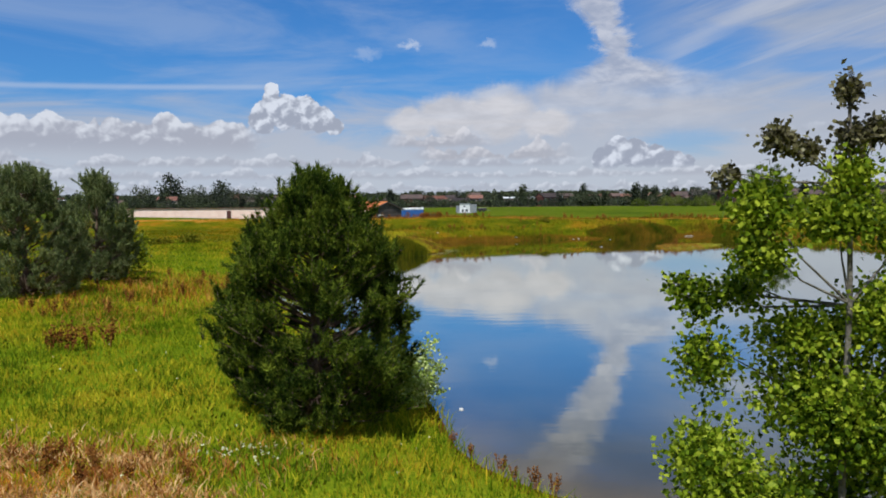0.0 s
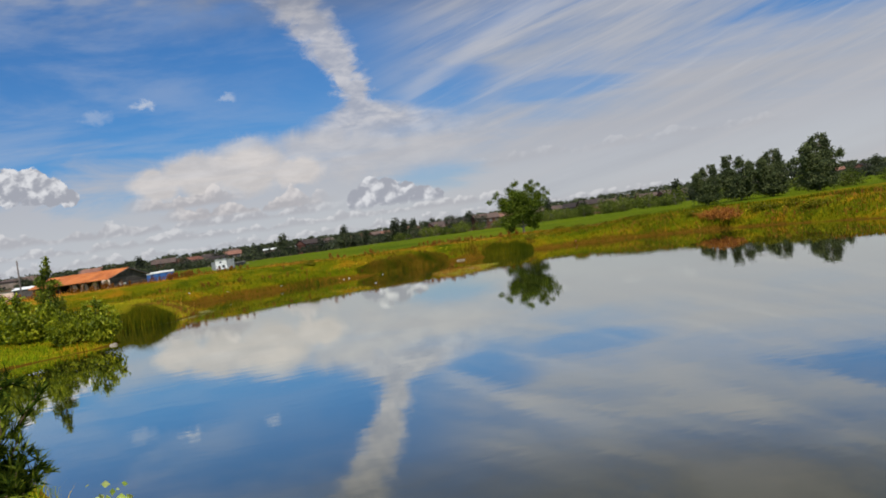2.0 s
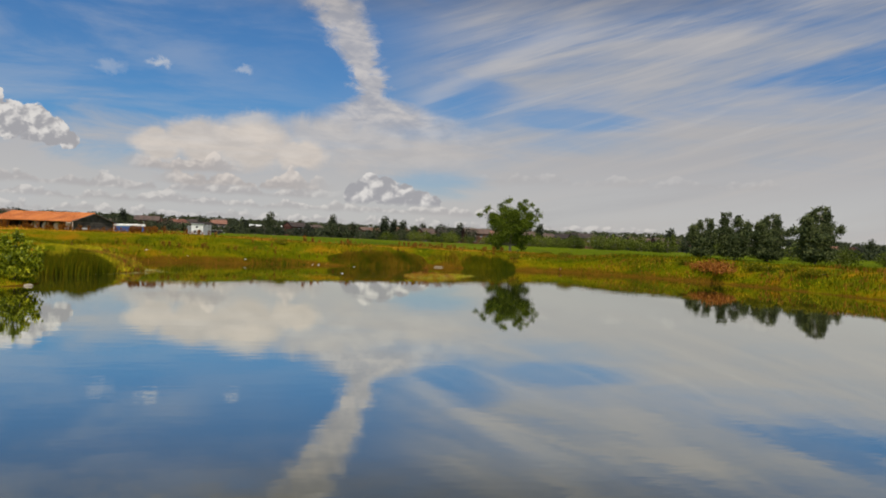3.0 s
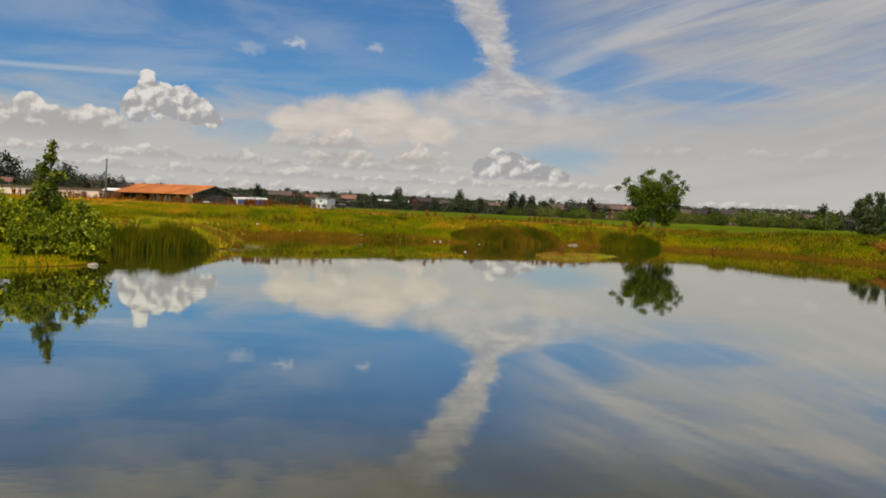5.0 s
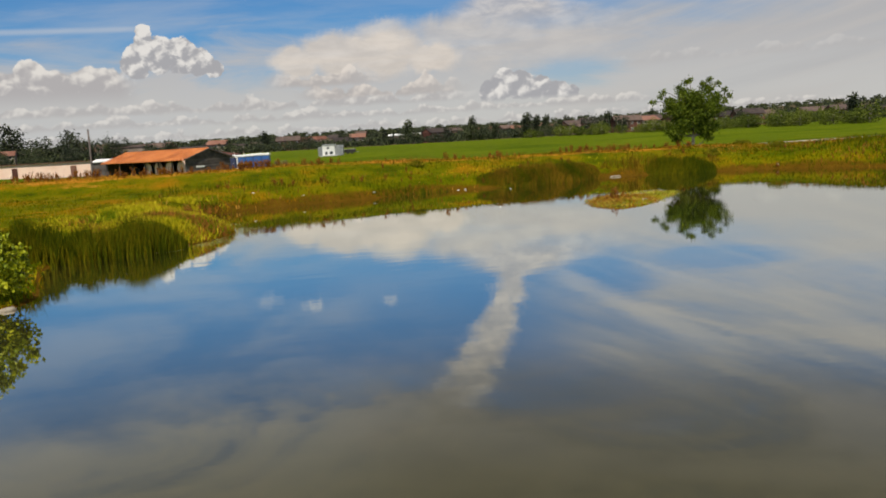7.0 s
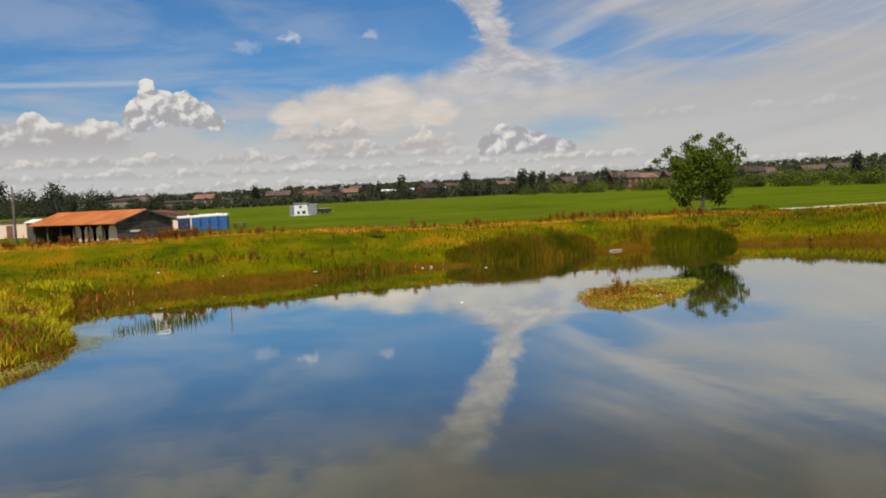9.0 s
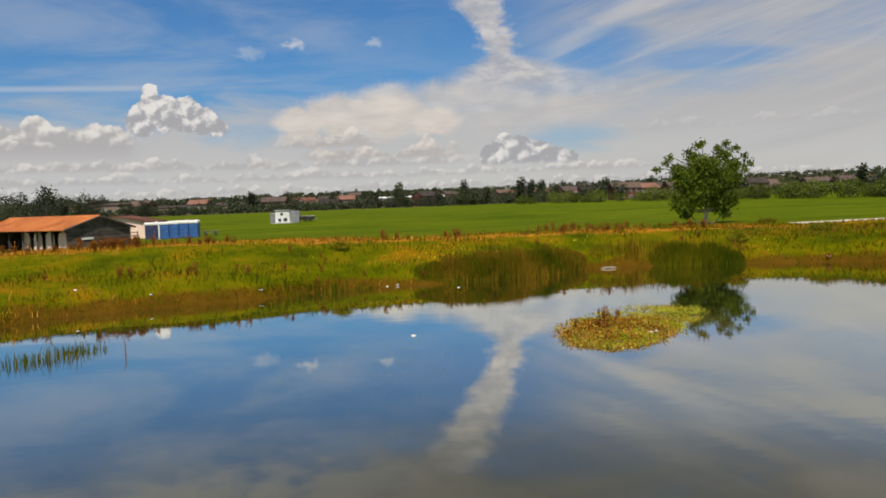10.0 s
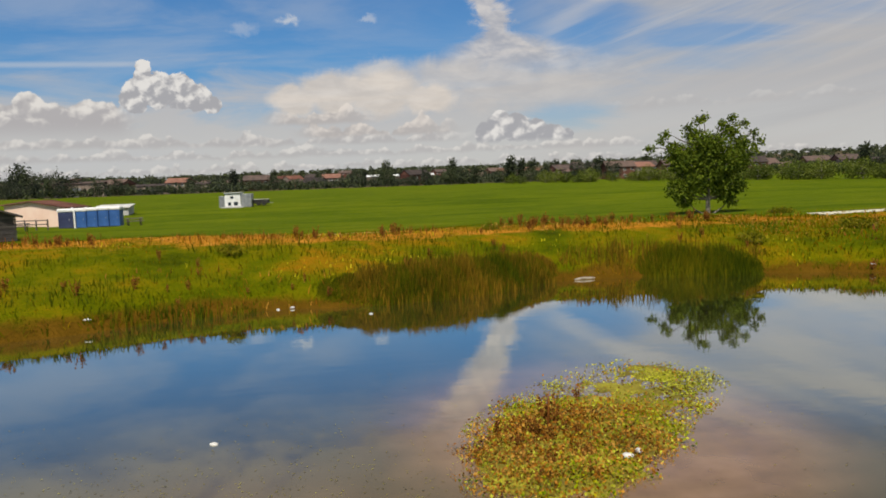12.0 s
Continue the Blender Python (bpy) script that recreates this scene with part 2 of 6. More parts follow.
def material(name, stops, scale=3.0, rough=0.8, metal=0.0, bump=0.2, grain=30.0, island=0.0, transmit=0.0, spec=0.3, per_object=0.0):
    """A surface whose colour runs through stops by noise at two scales, with fine relief."""
    mat = bpy.data.materials.new(name)
    mat.use_nodes = True
    n = Nodes(mat.node_tree)
    nd = mat.node_tree.nodes
    co = nd.new("ShaderNodeTexCoord").outputs["Object"]
    f = n.add(n.mul(n.noise(co, scale, 4.0), 0.65), n.mul(n.noise(co, grain, 3.0), 0.35))
    f = n.add(0.5, n.mul(n.add(f, -0.5), 1.9))
    if island:
        f = n.add(f, n.mul(n.add(nd.new("ShaderNodeNewGeometry").outputs["Random Per Island"], -0.5), island))
    if per_object:
        f = n.add(f, n.mul(n.add(nd.new("ShaderNodeObjectInfo").outputs["Random"], -0.5), per_object))
    col = n.ramp(f, stops)
    b = nd.new("ShaderNodeBsdfPrincipled")
    n.put(b.inputs["Base Color"], col)
    b.inputs["Roughness"].default_value, b.inputs["Metallic"].default_value = rough, metal
    b.inputs["Specular IOR Level"].default_value = spec
    if bump:
        bp = nd.new("ShaderNodeBump")
        bp.inputs["Strength"].default_value, bp.inputs["Distance"].default_value = bump, 0.02
        n.put(bp.inputs["Height"], n.noise(co, grain, 5.0))
        n.tree.links.new(bp.outputs[0], b.inputs["Normal"])
    shader = b.outputs[0]
    if transmit:
        tr = nd.new("ShaderNodeBsdfTranslucent")
        n.put(tr.inputs["Color"], col)
        mx = nd.new("ShaderNodeMixShader")
        mx.inputs[0].default_value = transmit
        n.tree.links.new(shader, mx.inputs[1])
        n.tree.links.new(tr.outputs[0], mx.inputs[2])
        shader = mx.outputs[0]
    out = nd.new("ShaderNodeOutputMaterial")
    n.tree.links.new(shader, out.inputs[0])
    return mat


def even(*cols):
    """Colour stops spread over the middle of the noise."""
    k = len(cols)
    return [(0.2 + 0.6 * i / max(1, k - 1), c) for i, c in enumerate(cols)]


def ground_material():
    mat = bpy.data.materials.new("meadow_soil")
    mat.use_nodes = True
    n = Nodes(mat.node_tree)
    nd = mat.node_tree.nodes
    co = nd.new("ShaderNodeTexCoord").outputs["Object"]

    def zone(name):
        a = nd.new("ShaderNodeAttribute")
        a.attribute_name = name
        return a.outputs["Fac"]

    big, mid, fine = n.noise(co, 0.09, 5.0), n.noise(co, 0.5, 6.0, 0.68), n.noise(co, 9.0, 4.0, 0.7)
    x, y, z = n.split(co)
    stripe = n.noise(n.xyz(n.mul(x, 0.04), n.mul(y, 0.25), 0.0), 1.0, 4.0)
    f = n.add(n.mul(big, 0.75), n.mul(mid, 0.60), n.mul(fine, 0.45), -0.40)
    wild = n.ramp(f, even((0.036, 0.074, 0.003), (0.088, 0.160, 0.004), (0.20, 0.235, 0.006), (0.36, 0.24, 0.012), (0.50, 0.22, 0.03)))
    mown = n.ramp(n.add(n.mul(stripe, 0.9), n.mul(big, 0.4), n.mul(mid, 0.45), n.mul(fine, 0.25), -0.52), even((0.034, 0.057, 0.002), (0.066, 0.099, 0.003), (0.100, 0.127, 0.004), (0.148, 0.148, 0.010)))
    dry = n.ramp(n.add(n.mul(mid, 0.6), n.mul(fine, 0.5), 0.03), even((0.070, 0.070, 0.003), (0.18, 0.105, 0.007), (0.41, 0.165, 0.014), (0.52, 0.28, 0.05)))
    mud = n.ramp(n.add(n.mul(mid, 0.5), n.mul(fine, 0.5)), even((0.036, 0.022, 0.002), (0.098, 0.052, 0.004), (0.175, 0.085, 0.010)))
    town = n.ramp(n.add(n.mul(big, 0.6), n.mul(mid, 0.4)), even((0.040, 0.048, 0.020), (0.075, 0.062, 0.036), (0.13, 0.085, 0.060)))
    rough_edge = n.mul(n.add(mid, -0.5), 0.7)
    bank = n.ramp(n.add(n.mul(n.noise(co, 0.22, 4.0, 0.6), 1.15), n.mul(mid, 0.55), n.mul(fine, 0.35), -0.56), even((0.038, 0.050, 0.001), (0.080, 0.096, 0.001), (0.138, 0.124, 0.002), (0.24, 0.125, 0.004), (0.34, 0.14, 0.007)))
    wild = n.mix(zone("bank"), wild, bank)
    col = n.mix(n.sm(n.add(zone("mown"), rough_edge), 0.35, 0.65), wild, mown)
    col = n.mix(n.sm(n.add(zone("dry"), n.mul(rough_edge, 2.0)), 0.30, 0.72), col, dry)
    col = n.mix(n.sm(n.add(zone("track"), n.mul(rough_edge, 0.8)), 0.35, 0.6), col, n.ramp(n.add(n.mul(mid, 0.6), n.mul(fine, 0.4)), even((0.36, 0.22, 0.05), (0.52, 0.36, 0.11), (0.58, 0.44, 0.18))))
    col = n.mix(n.sm(n.add(zone("far"), rough_edge), 0.35, 0.65), col, town)
    col = n.mix(n.sm(n.add(zone("mud"), rough_edge), 0.35, 0.65), col, mud)
    b = nd.new("ShaderNodeBsdfPrincipled")
    n.put(b.inputs["Base Color"], col)
    b.inputs["Roughness"].default_value, b.inputs["Specular IOR Level"].default_value = 0.95, 0.02
    bp = nd.new("ShaderNodeBump")
    bp.inputs["Strength"].default_value, bp.inputs["Distance"].default_value = 0.9, 0.12
    n.put(bp.inputs["Height"], n.add(fine, n.mul(n.noise(co, 3.0, 4.0), 1.2)))
    n.tree.links.new(bp.outputs[0], b.inputs["Normal"])
    out = nd.new("ShaderNodeOutputMaterial")
    n.tree.links.new(b.outputs[0], out.inputs[0])
    return mat


def water_material():
    mat = bpy.data.materials.new("pond_water")
    mat.use_nodes = True
    n = Nodes(mat.node_tree)
    nd = mat.node_tree.nodes
    co = nd.new("ShaderNodeTexCoord").outputs["Object"]
    x, y, z = n.split(co)
    murk = n.add(n.mul(n.noise(co, 0.12, 4.0), 0.7), n.mul(n.noise(co, 1.1, 4.0), 0.3))
    col = n.ramp(murk, even((0.024, 0.023, 0.010), (0.050, 0.045, 0.019), (0.085, 0.066, 0.029)))
    a = nd.new("ShaderNodeAttribute")
    a.attribute_name = "shallow"
    silt = n.ramp(n.noise(co, 0.9, 4.0), even((0.13, 0.072, 0.034), (0.23, 0.130, 0.066), (0.32, 0.19, 0.105)))
    col = n.mix(a.outputs["Fac"], col, silt)
    body = nd.new("ShaderNodeBsdfDiffuse")
    n.put(body.inputs["Color"], col)
    gloss = nd.new("ShaderNodeBsdfGlossy")
    gloss.inputs["Color"].default_value = (0.90, 0.905, 0.84, 1.0)
    gloss.inputs["Roughness"].default_value = 0.01
    calm = n.sm(n.noise(co, 0.05, 3.0), 0.40, 0.66, 0.25, 1.0)
    rip = n.add(n.mul(n.noise(n.xyz(n.mul(x, 0.6), y, z), 2.2, 3.0), 0.6), n.mul(n.noise(n.xyz(n.mul(x, 0.55), y, z), 7.0, 3.0), 0.22), n.mul(n.noise(n.xyz(n.mul(x, 0.4), y, z), 0.8, 2.0), 1.5))
    bp = nd.new("ShaderNodeBump")
    bp.inputs["Strength"].default_value, bp.inputs["Distance"].default_value = 0.080, 0.03
    n.put(bp.inputs["Height"], n.mul(rip, calm))
    n.tree.links.new(bp.outputs[0], gloss.inputs["Normal"])
    lw = nd.new("ShaderNodeLayerWeight")
    lw.inputs["Blend"].default_value = 0.5
    mirror = n.sm(lw.outputs["Facing"], 0.555, 0.900, 0.11, 0.96)
    mx = nd.new("ShaderNodeMixShader")
    n.put(mx.inputs[0], mirror)
    n.tree.links.new(body.outputs[0], mx.inputs[1])
    n.tree.links.new(gloss.outputs[0], mx.inputs[2])
    out = nd.new("ShaderNodeOutputMaterial")
    n.tree.links.new(mx.outputs[0], out.inputs[0])
    return mat


M = {
    "ground": ground_material(),
    "water": water_material(),
    "pine": material("pine_needles", even((0.013, 0.028, 0.003), (0.054, 0.088, 0.008), (0.27, 0.32, 0.028)), 2.6, 0.85, island=0.35, bump=0, transmit=0.32, spec=0.08),
    "pine_far": material("pine_needles_grey", even((0.040, 0.064, 0.018), (0.115, 0.150, 0.040), (0.27, 0.30, 0.10)), 1.2, 0.7, island=0.6, bump=0, transmit=0.22),
    "pine_bark": material("pine_bark", even((0.05, 0.03, 0.02), (0.13, 0.085, 0.055), (0.20, 0.14, 0.10)), 6.0, 0.95, bump=0.7),
    "bark": material("grey_bark", even((0.06, 0.05, 0.04), (0.16, 0.14, 0.11), (0.27, 0.24, 0.20)), 5.0, 0.95, bump=0.7),
    "poplar": material("poplar_leaf", even((0.048, 0.088, 0.003), (0.180, 0.260, 0.006), (0.46, 0.52, 0.035)), 0.9, 0.5, island=0.75, bump=0, transmit=0.45, spec=0.15),
    # reddish poplar leaf, its colour darkened to stand for backlight
    "backlit_leaf": material("backlit_leaf", even((0.050, 0.044, 0.022), (0.115, 0.100, 0.045), (0.21, 0.19, 0.08)), 1.5, 0.45, island=0.7, bump=0, transmit=0.25, spec=0.2),
    "willow_tall": material("tall_willow_leaf", even((0.042, 0.070, 0.004), (0.100, 0.140, 0.006), (0.22, 0.245, 0.014)), 0.7, 0.6, island=0.6, bump=0, transmit=0.35),
    "silver": material("silver_leaf", even((0.20, 0.29, 0.04), (0.38, 0.47, 0.08), (0.62, 0.66, 0.28)), 2.0, 0.6, island=0.7, bump=0, transmit=0.3),
    "willow": material("willow_leaf", even((0.070, 0.105, 0.004), (0.215, 0.265, 0.006), (0.44, 0.45, 0.016)), 0.7, 0.55, island=0.6, bump=0, transmit=0.40),
    "cotton": material("cottonwood_leaf", even((0.040, 0.066, 0.007), (0.092, 0.136, 0.011), (0.17, 0.215, 0.018)), 0.5, 0.8, island=0.6, bump=0, transmit=0.28, spec=0.12),
    "hedge": material("hedge_leaf", even((0.050, 0.072, 0.012), (0.095, 0.125, 0.018), (0.16, 0.185, 0.030)), 0.4, 0.85, island=0.6, bump=0, transmit=0.3, spec=0.1, per_object=0.5),
    "grove": material("grove_leaf", even((0.038, 0.052, 0.024), (0.078, 0.100, 0.042), (0.145, 0.165, 0.060)), 0.5, 0.85, island=0.6, bump=0, transmit=0.2, spec=0.1),
    "far_leaf": material("far_leaf", even((0.017, 0.024, 0.015), (0.034, 0.047, 0.022), (0.070, 0.084, 0.029)), 0.05, 0.8, island=0.7, bump=0, transmit=0.15, per_object=0.4),
    "grass": material("meadow_grass", even((0.075, 0.135, 0.003), (0.185, 0.275, 0.004), (0.36, 0.385, 0.006), (0.60, 0.40, 0.018)), 0.40, 0.9, island=0.45, bump=0, transmit=0.40, spec=0.05),
    "bank_grass": material("bank_grass", even((0.041, 0.055, 0.001), (0.092, 0.108, 0.001), (0.155, 0.140, 0.002), (0.32, 0.145, 0.005)), 0.35, 0.95, island=0.5, bump=0, transmit=0.35, spec=0.03),
    "shrub": material("shrub_leaf", even((0.075, 0.088, 0.003), (0.15, 0.150, 0.005), (0.25, 0.20, 0.010)), 0.8, 0.8, island=0.6, bump=0, transmit=0.3, spec=0.1),
    "straw": material("dry_grass", even((0.22, 0.085, 0.008), (0.44, 0.19, 0.018), (0.58, 0.33, 0.07)), 0.6, 0.85, island=0.6, bump=0, transmit=0.3, spec=0.05),
    "dock": material("dry_dock", even((0.08, 0.028, 0.007), (0.19, 0.070, 0.013), (0.32, 0.15, 0.03)), 0.8, 0.9, island=0.6, bump=0, transmit=0.1, spec=0.05),
    "reed": material("cattail_blade", even((0.036, 0.056, 0.002), (0.086, 0.106, 0.003), (0.165, 0.135, 0.005)), 0.3, 0.7, island=0.6, bump=0, transmit=0.3, spec=0.05),
    "pale_straw": material("bleached_grass", even((0.40, 0.18, 0.045), (0.64, 0.36, 0.12), (0.76, 0.52, 0.24)), 1.2, 0.85, island=0.7, bump=0, transmit=0.3, spec=0.05),
    "fresh_reed": material("fresh_reed", even((0.06, 0.11, 0.003), (0.13, 0.20, 0.005), (0.23, 0.27, 0.010)), 0.3, 0.8, island=0.6, bump=0, transmit=0.4, spec=0.05),
    "straw_reed": material("dry_reed", even((0.07, 0.055, 0.004), (0.15, 0.10, 0.007), (0.26, 0.145, 0.012)), 0.3, 0.8, island=0.6, bump=0, transmit=0.3, spec=0.05),
    "yellow": material("yellow_weed", even((0.30, 0.28, 0.008), (0.48, 0.42, 0.012), (0.60, 0.50, 0.03)), 0.8, 0.8, island=0.5, bump=0, transmit=0.3, spec=0.05),
    "petal": material("white_petal", even((0.42, 0.40, 0.20), (0.58, 0.55, 0.30), (0.70, 0.67, 0.45)), 2.0, 0.7, island=0.3, bump=0),
    "algae": material("pond_algae", even((0.05, 0.040, 0.007), (0.12, 0.092, 0.010), (0.20, 0.170, 0.012), (0.29, 0.27, 0.020)), 0.9, 0.8, island=0.4, grain=9.0),
    "algae_fleck": material("algae_fleck", even((0.15, 0.12, 0.008), (0.25, 0.25, 0.008), (0.34, 0.36, 0.012), (0.46, 0.46, 0.04)), 0.6, 0.8, island=0.8, bump=0, transmit=0.15),
    "scum": material("pond_scum", even((0.12, 0.125, 0.035), (0.22, 0.22, 0.055), (0.34, 0.33, 0.09)), 1.0, 0.6, island=0.6, bump=0),
    "litter": material("pale_plastic", even((0.40, 0.39, 0.36), (0.55, 0.54, 0.52), (0.68, 0.68, 0.67)), 8.0, 0.5, bump=0.2),
    "stone": material("pale_stone", even((0.16, 0.13, 0.10), (0.26, 0.22, 0.17), (0.36, 0.32, 0.26)), 6.0, 0.9, bump=0.5),
    "roof": material("rust_metal_roof", even((0.30, 0.085, 0.022), (0.46, 0.145, 0.035), (0.58, 0.21, 0.06)), 0.5, 0.55, bump=0.1, grain=6.0),
    "dark_wood": material("dark_boards", even((0.055, 0.046, 0.043), (0.100, 0.085, 0.080), (0.15, 0.128, 0.118)), 1.5, 0.85, bump=0.4, grain=14.0, per_object=0.4),
    "peach": material("peach_render", even((0.76, 0.52, 0.41), (0.83, 0.60, 0.49), (0.86, 0.66, 0.55)), 0.7, 0.9, bump=0.2),
    "white": material("white_paint", even((0.58, 0.58, 0.56), (0.74, 0.74, 0.73), (0.80, 0.80, 0.80)), 1.5, 0.5, bump=0.1),
    "blue": material("blue_plastic", even((0.026, 0.085, 0.24), (0.038, 0.115, 0.33), (0.060, 0.15, 0.41)), 1.2, 0.45, bump=0.05),
    "navy": material("navy_plastic", even((0.025, 0.032, 0.075), (0.040, 0.050, 0.11), (0.060, 0.070, 0.14)), 1.2, 0.5, bump=0.05),
    "concrete": material("pale_concrete", even((0.34, 0.33, 0.31), (0.46, 0.45, 0.43), (0.56, 0.55, 0.52)), 1.0, 0.9, bump=0.3),
    "grey_metal": material("grey_metal", even((0.20, 0.21, 0.22), (0.32, 0.33, 0.34), (0.42, 0.43, 0.44)), 2.0, 0.45, 0.5, bump=0.1),
    "black": material("dark_rubber", even((0.012, 0.012, 0.012), (0.025, 0.024, 0.023), (0.05, 0.048, 0.045)), 3.0, 0.7, bump=0.2),
    "glass": material("window_glass", even((0.02, 0.025, 0.03), (0.03, 0.04, 0.05), (0.05, 0.06, 0.07)), 1.0, 0.08, bump=0, spec=0.6),
    "brick": material("red_brick", even((0.090, 0.040, 0.032), (0.15, 0.068, 0.050), (0.22, 0.115, 0.085)), 0.4, 0.95, bump=0.2, per_object=0.7, spec=0.05),
    "cream": material("cream_wall", even((0.16, 0.12, 0.095), (0.27, 0.21, 0.165), (0.42, 0.36, 0.30)), 0.4, 0.9, bump=0.2, per_object=0.7),
    "slate": material("dark_shingle", even((0.035, 0.029, 0.029), (0.070, 0.055, 0.051), (0.13, 0.090, 0.075)), 0.5, 0.95, bump=0.2, per_object=0.8, spec=0.05),
    "gravel": material("pale_gravel", even((0.40, 0.36, 0.27), (0.50, 0.46, 0.36), (0.58, 0.53, 0.43)), 1.0, 0.95, bump=0.4),
    "rust_leaf": material("rust_leaf", even((0.15, 0.045, 0.008), (0.29, 0.095, 0.012), (0.40, 0.17, 0.02)), 0.6, 0.8, island=0.6, bump=0, transmit=0.25),
}

# ---- mesh helpers ----
R = np.random.RandomState


def tri_object(name, verts, faces, mat, parent=None, label="", smooth=False):
    """A mesh object from arrays of corners and triangles."""
    verts, faces = np.asarray(verts, np.float32), np.asarray(faces, np.int32)
    me = bpy.data.meshes.new(name)
    me.vertices.add(len(verts))
    me.vertices.foreach_set("co", verts.ravel())
    me.loops.add(faces.size)
    me.loops.foreach_set("vertex_index", faces.ravel())
    me.polygons.add(len(faces))
    me.polygons.foreach_set("loop_start", np.arange(0, faces.size, faces.shape[1], dtype=np.int32))
    me.update(calc_edges=True)
    me.validate()
    if smooth:
        me.polygons.foreach_set("use_smooth", np.ones(len(faces), bool))
    me.materials.append(mat)
    ob = new(name, me)
    if parent:
        ob.parent = parent
    return tagged(ob, label) if label else ob


def part(name, bm, mat, parent=None, label="", smooth=False):
    """Link a bmesh as one mesh object under a thing or a part."""
    me = bpy.data.meshes.new(name)
    if smooth:
        for f in bm.faces:
            f.smooth = True
    bm.to_mesh(me)
    bm.free()
    me.materials.append(mat)
    ob = new(name, me)
    if parent:
        ob.parent = parent
    return tagged(ob, label) if label else ob


def thing(name, m, label, category, group="", kind=""):
    ob = new(name)
    ob.matrix_world = m
    return tagged(ob, label, category, group, kind)


def box(bm, x0, x1, y0, y1, z0, z1, bevel=0.0):
    r = bmesh.ops.create_cube(bm, size=1.0)
    vs = r["verts"]
    for v in vs:
        v.co = Vector((x0 + (v.co.x + 0.5) * (x1 - x0), y0 + (v.co.y + 0.5) * (y1 - y0), z0 + (v.co.z + 0.5) * (z1 - z0)))
    if bevel:
        bmesh.ops.bevel(bm, geom=list({e for v in vs for e in v.link_edges}), offset=bevel, segments=1, affect="EDGES")
    return bm


def boxed(*a, **k):
    return box(bmesh.new(), *a, **k)


def prism(points, axis_a, axis_b):
    """A solid from a closed outline in the y-z plane, drawn out along x from axis_a to axis_b."""
    bm = bmesh.new()
    a = [bm.verts.new((axis_a, y, z)) for y, z in points]
    b = [bm.verts.new((axis_b, y, z)) for y, z in points]
    bm.faces.new(a)
    bm.faces.new(b[::-1])
    k = len(points)
    for i in range(k):
        bm.faces.new((a[i], b[i], b[(i + 1) % k], a[(i + 1) % k]))
    bmesh.ops.recalc_face_normals(bm, faces=bm.faces)
    return bm


def tube(path, radii, sides=7):
    """Corners and triangles of a tapered limb along a path."""
    path = np.asarray(path, float)
    vs, fs = [], []
    for i, p in enumerate(path):
        d = path[min(i + 1, len(path) - 1)] - path[max(i - 1, 0)]
        d /= np.linalg.norm(d) + 1e-9
        a = np.cross(d, (0.31, 0.95, 0.05))
        a /= np.linalg.norm(a) + 1e-9
        b = np.cross(d, a)
        for k in range(sides):
            w = 2 * math.pi * k / sides
            vs.append(p + radii[i] * (a * math.cos(w) + b * math.sin(w)))
    for i in range(len(path) - 1):
        for k in range(sides):
            q, r = i * sides + k, i * sides + (k + 1) % sides
            fs += [(q, r, q + sides), (r, r + sides, q + sides)]
    top = len(vs)
    vs.append(path[-1])
    fs += [((len(path) - 1) * sides + k, (len(path) - 1) * sides + (k + 1) % sides, top) for k in range(sides)]
    return np.array(vs), np.array(fs)


def join(pieces):
    vs, fs, k = [], [], 0
    for v, f in pieces:
        vs.append(v)
        fs.append(np.asarray(f) + k)
        k += len(v)
    return np.concatenate(vs), np.concatenate(fs)


def unit(v):
    return v / (np.linalg.norm(v, axis=1, keepdims=True) + 1e-9)


def leaves(rng, at, size, droop=0.25, facing=None):
    """Kite-shaped leaves, folded along the rib, at given places."""
    k = len(at)
    d = unit(rng.normal(size=(k, 3)) + np.array([0, 0, -droop]))
    if facing is not None:
        d = unit(d + facing)
    s = unit(np.cross(d, unit(rng.normal(size=(k, 3)))))
    up = np.cross(d, s)
    L = (size * rng.uniform(0.65, 1.25, k))[:, None]
    w = L * 0.42
    v = np.stack([at, at + d * L * 0.45 + s * w + up * w * 0.25, at + d * L, at + d * L * 0.45 - s * w + up * w * 0.25], 1).reshape(-1, 3)
    i = np.arange(k)[:, None] * 4
    f = np.concatenate([i + [0, 1, 2], i + [0, 2, 3]], 1).reshape(-1, 3)
    return v, f


def blades(rng, x, y, z, height, width, lean=0.35):
    """Bent grass blades: two steps and a tip."""
    k = len(x)
    a = rng.uniform(0, 2 * math.pi, k)
    h = height * rng.uniform(0.55, 1.2, k)
    w = width * rng.uniform(0.7, 1.3, k)
    side = np.stack([np.cos(a), np.sin(a), np.zeros(k)], 1) * w[:, None] * 0.5
    b = rng.uniform(0, 2 * math.pi, k)
    bend = np.stack([np.cos(b), np.sin(b), np.zeros(k)], 1) * (h * lean * rng.uniform(0.2, 1.4, k))[:, None]
    base = np.stack([x, y, z - 0.03], 1)
    up = np.array([0, 0, 1.0])
    mid = base + up * (h * 0.55)[:, None] + bend * 0.35
    tip = base + up * (h * (1 - 0.12 * lean))[:, None] + bend
    v = np.stack([base - side, base + side, mid - side * 0.8, mid + side * 0.8, tip], 1).reshape(-1, 3)
    i = np.arange(k)[:, None] * 5
    f = np.concatenate([i + [0, 1, 3], i + [0, 3, 2], i + [2, 3, 4]], 1).reshape(-1, 3)
    return v, f


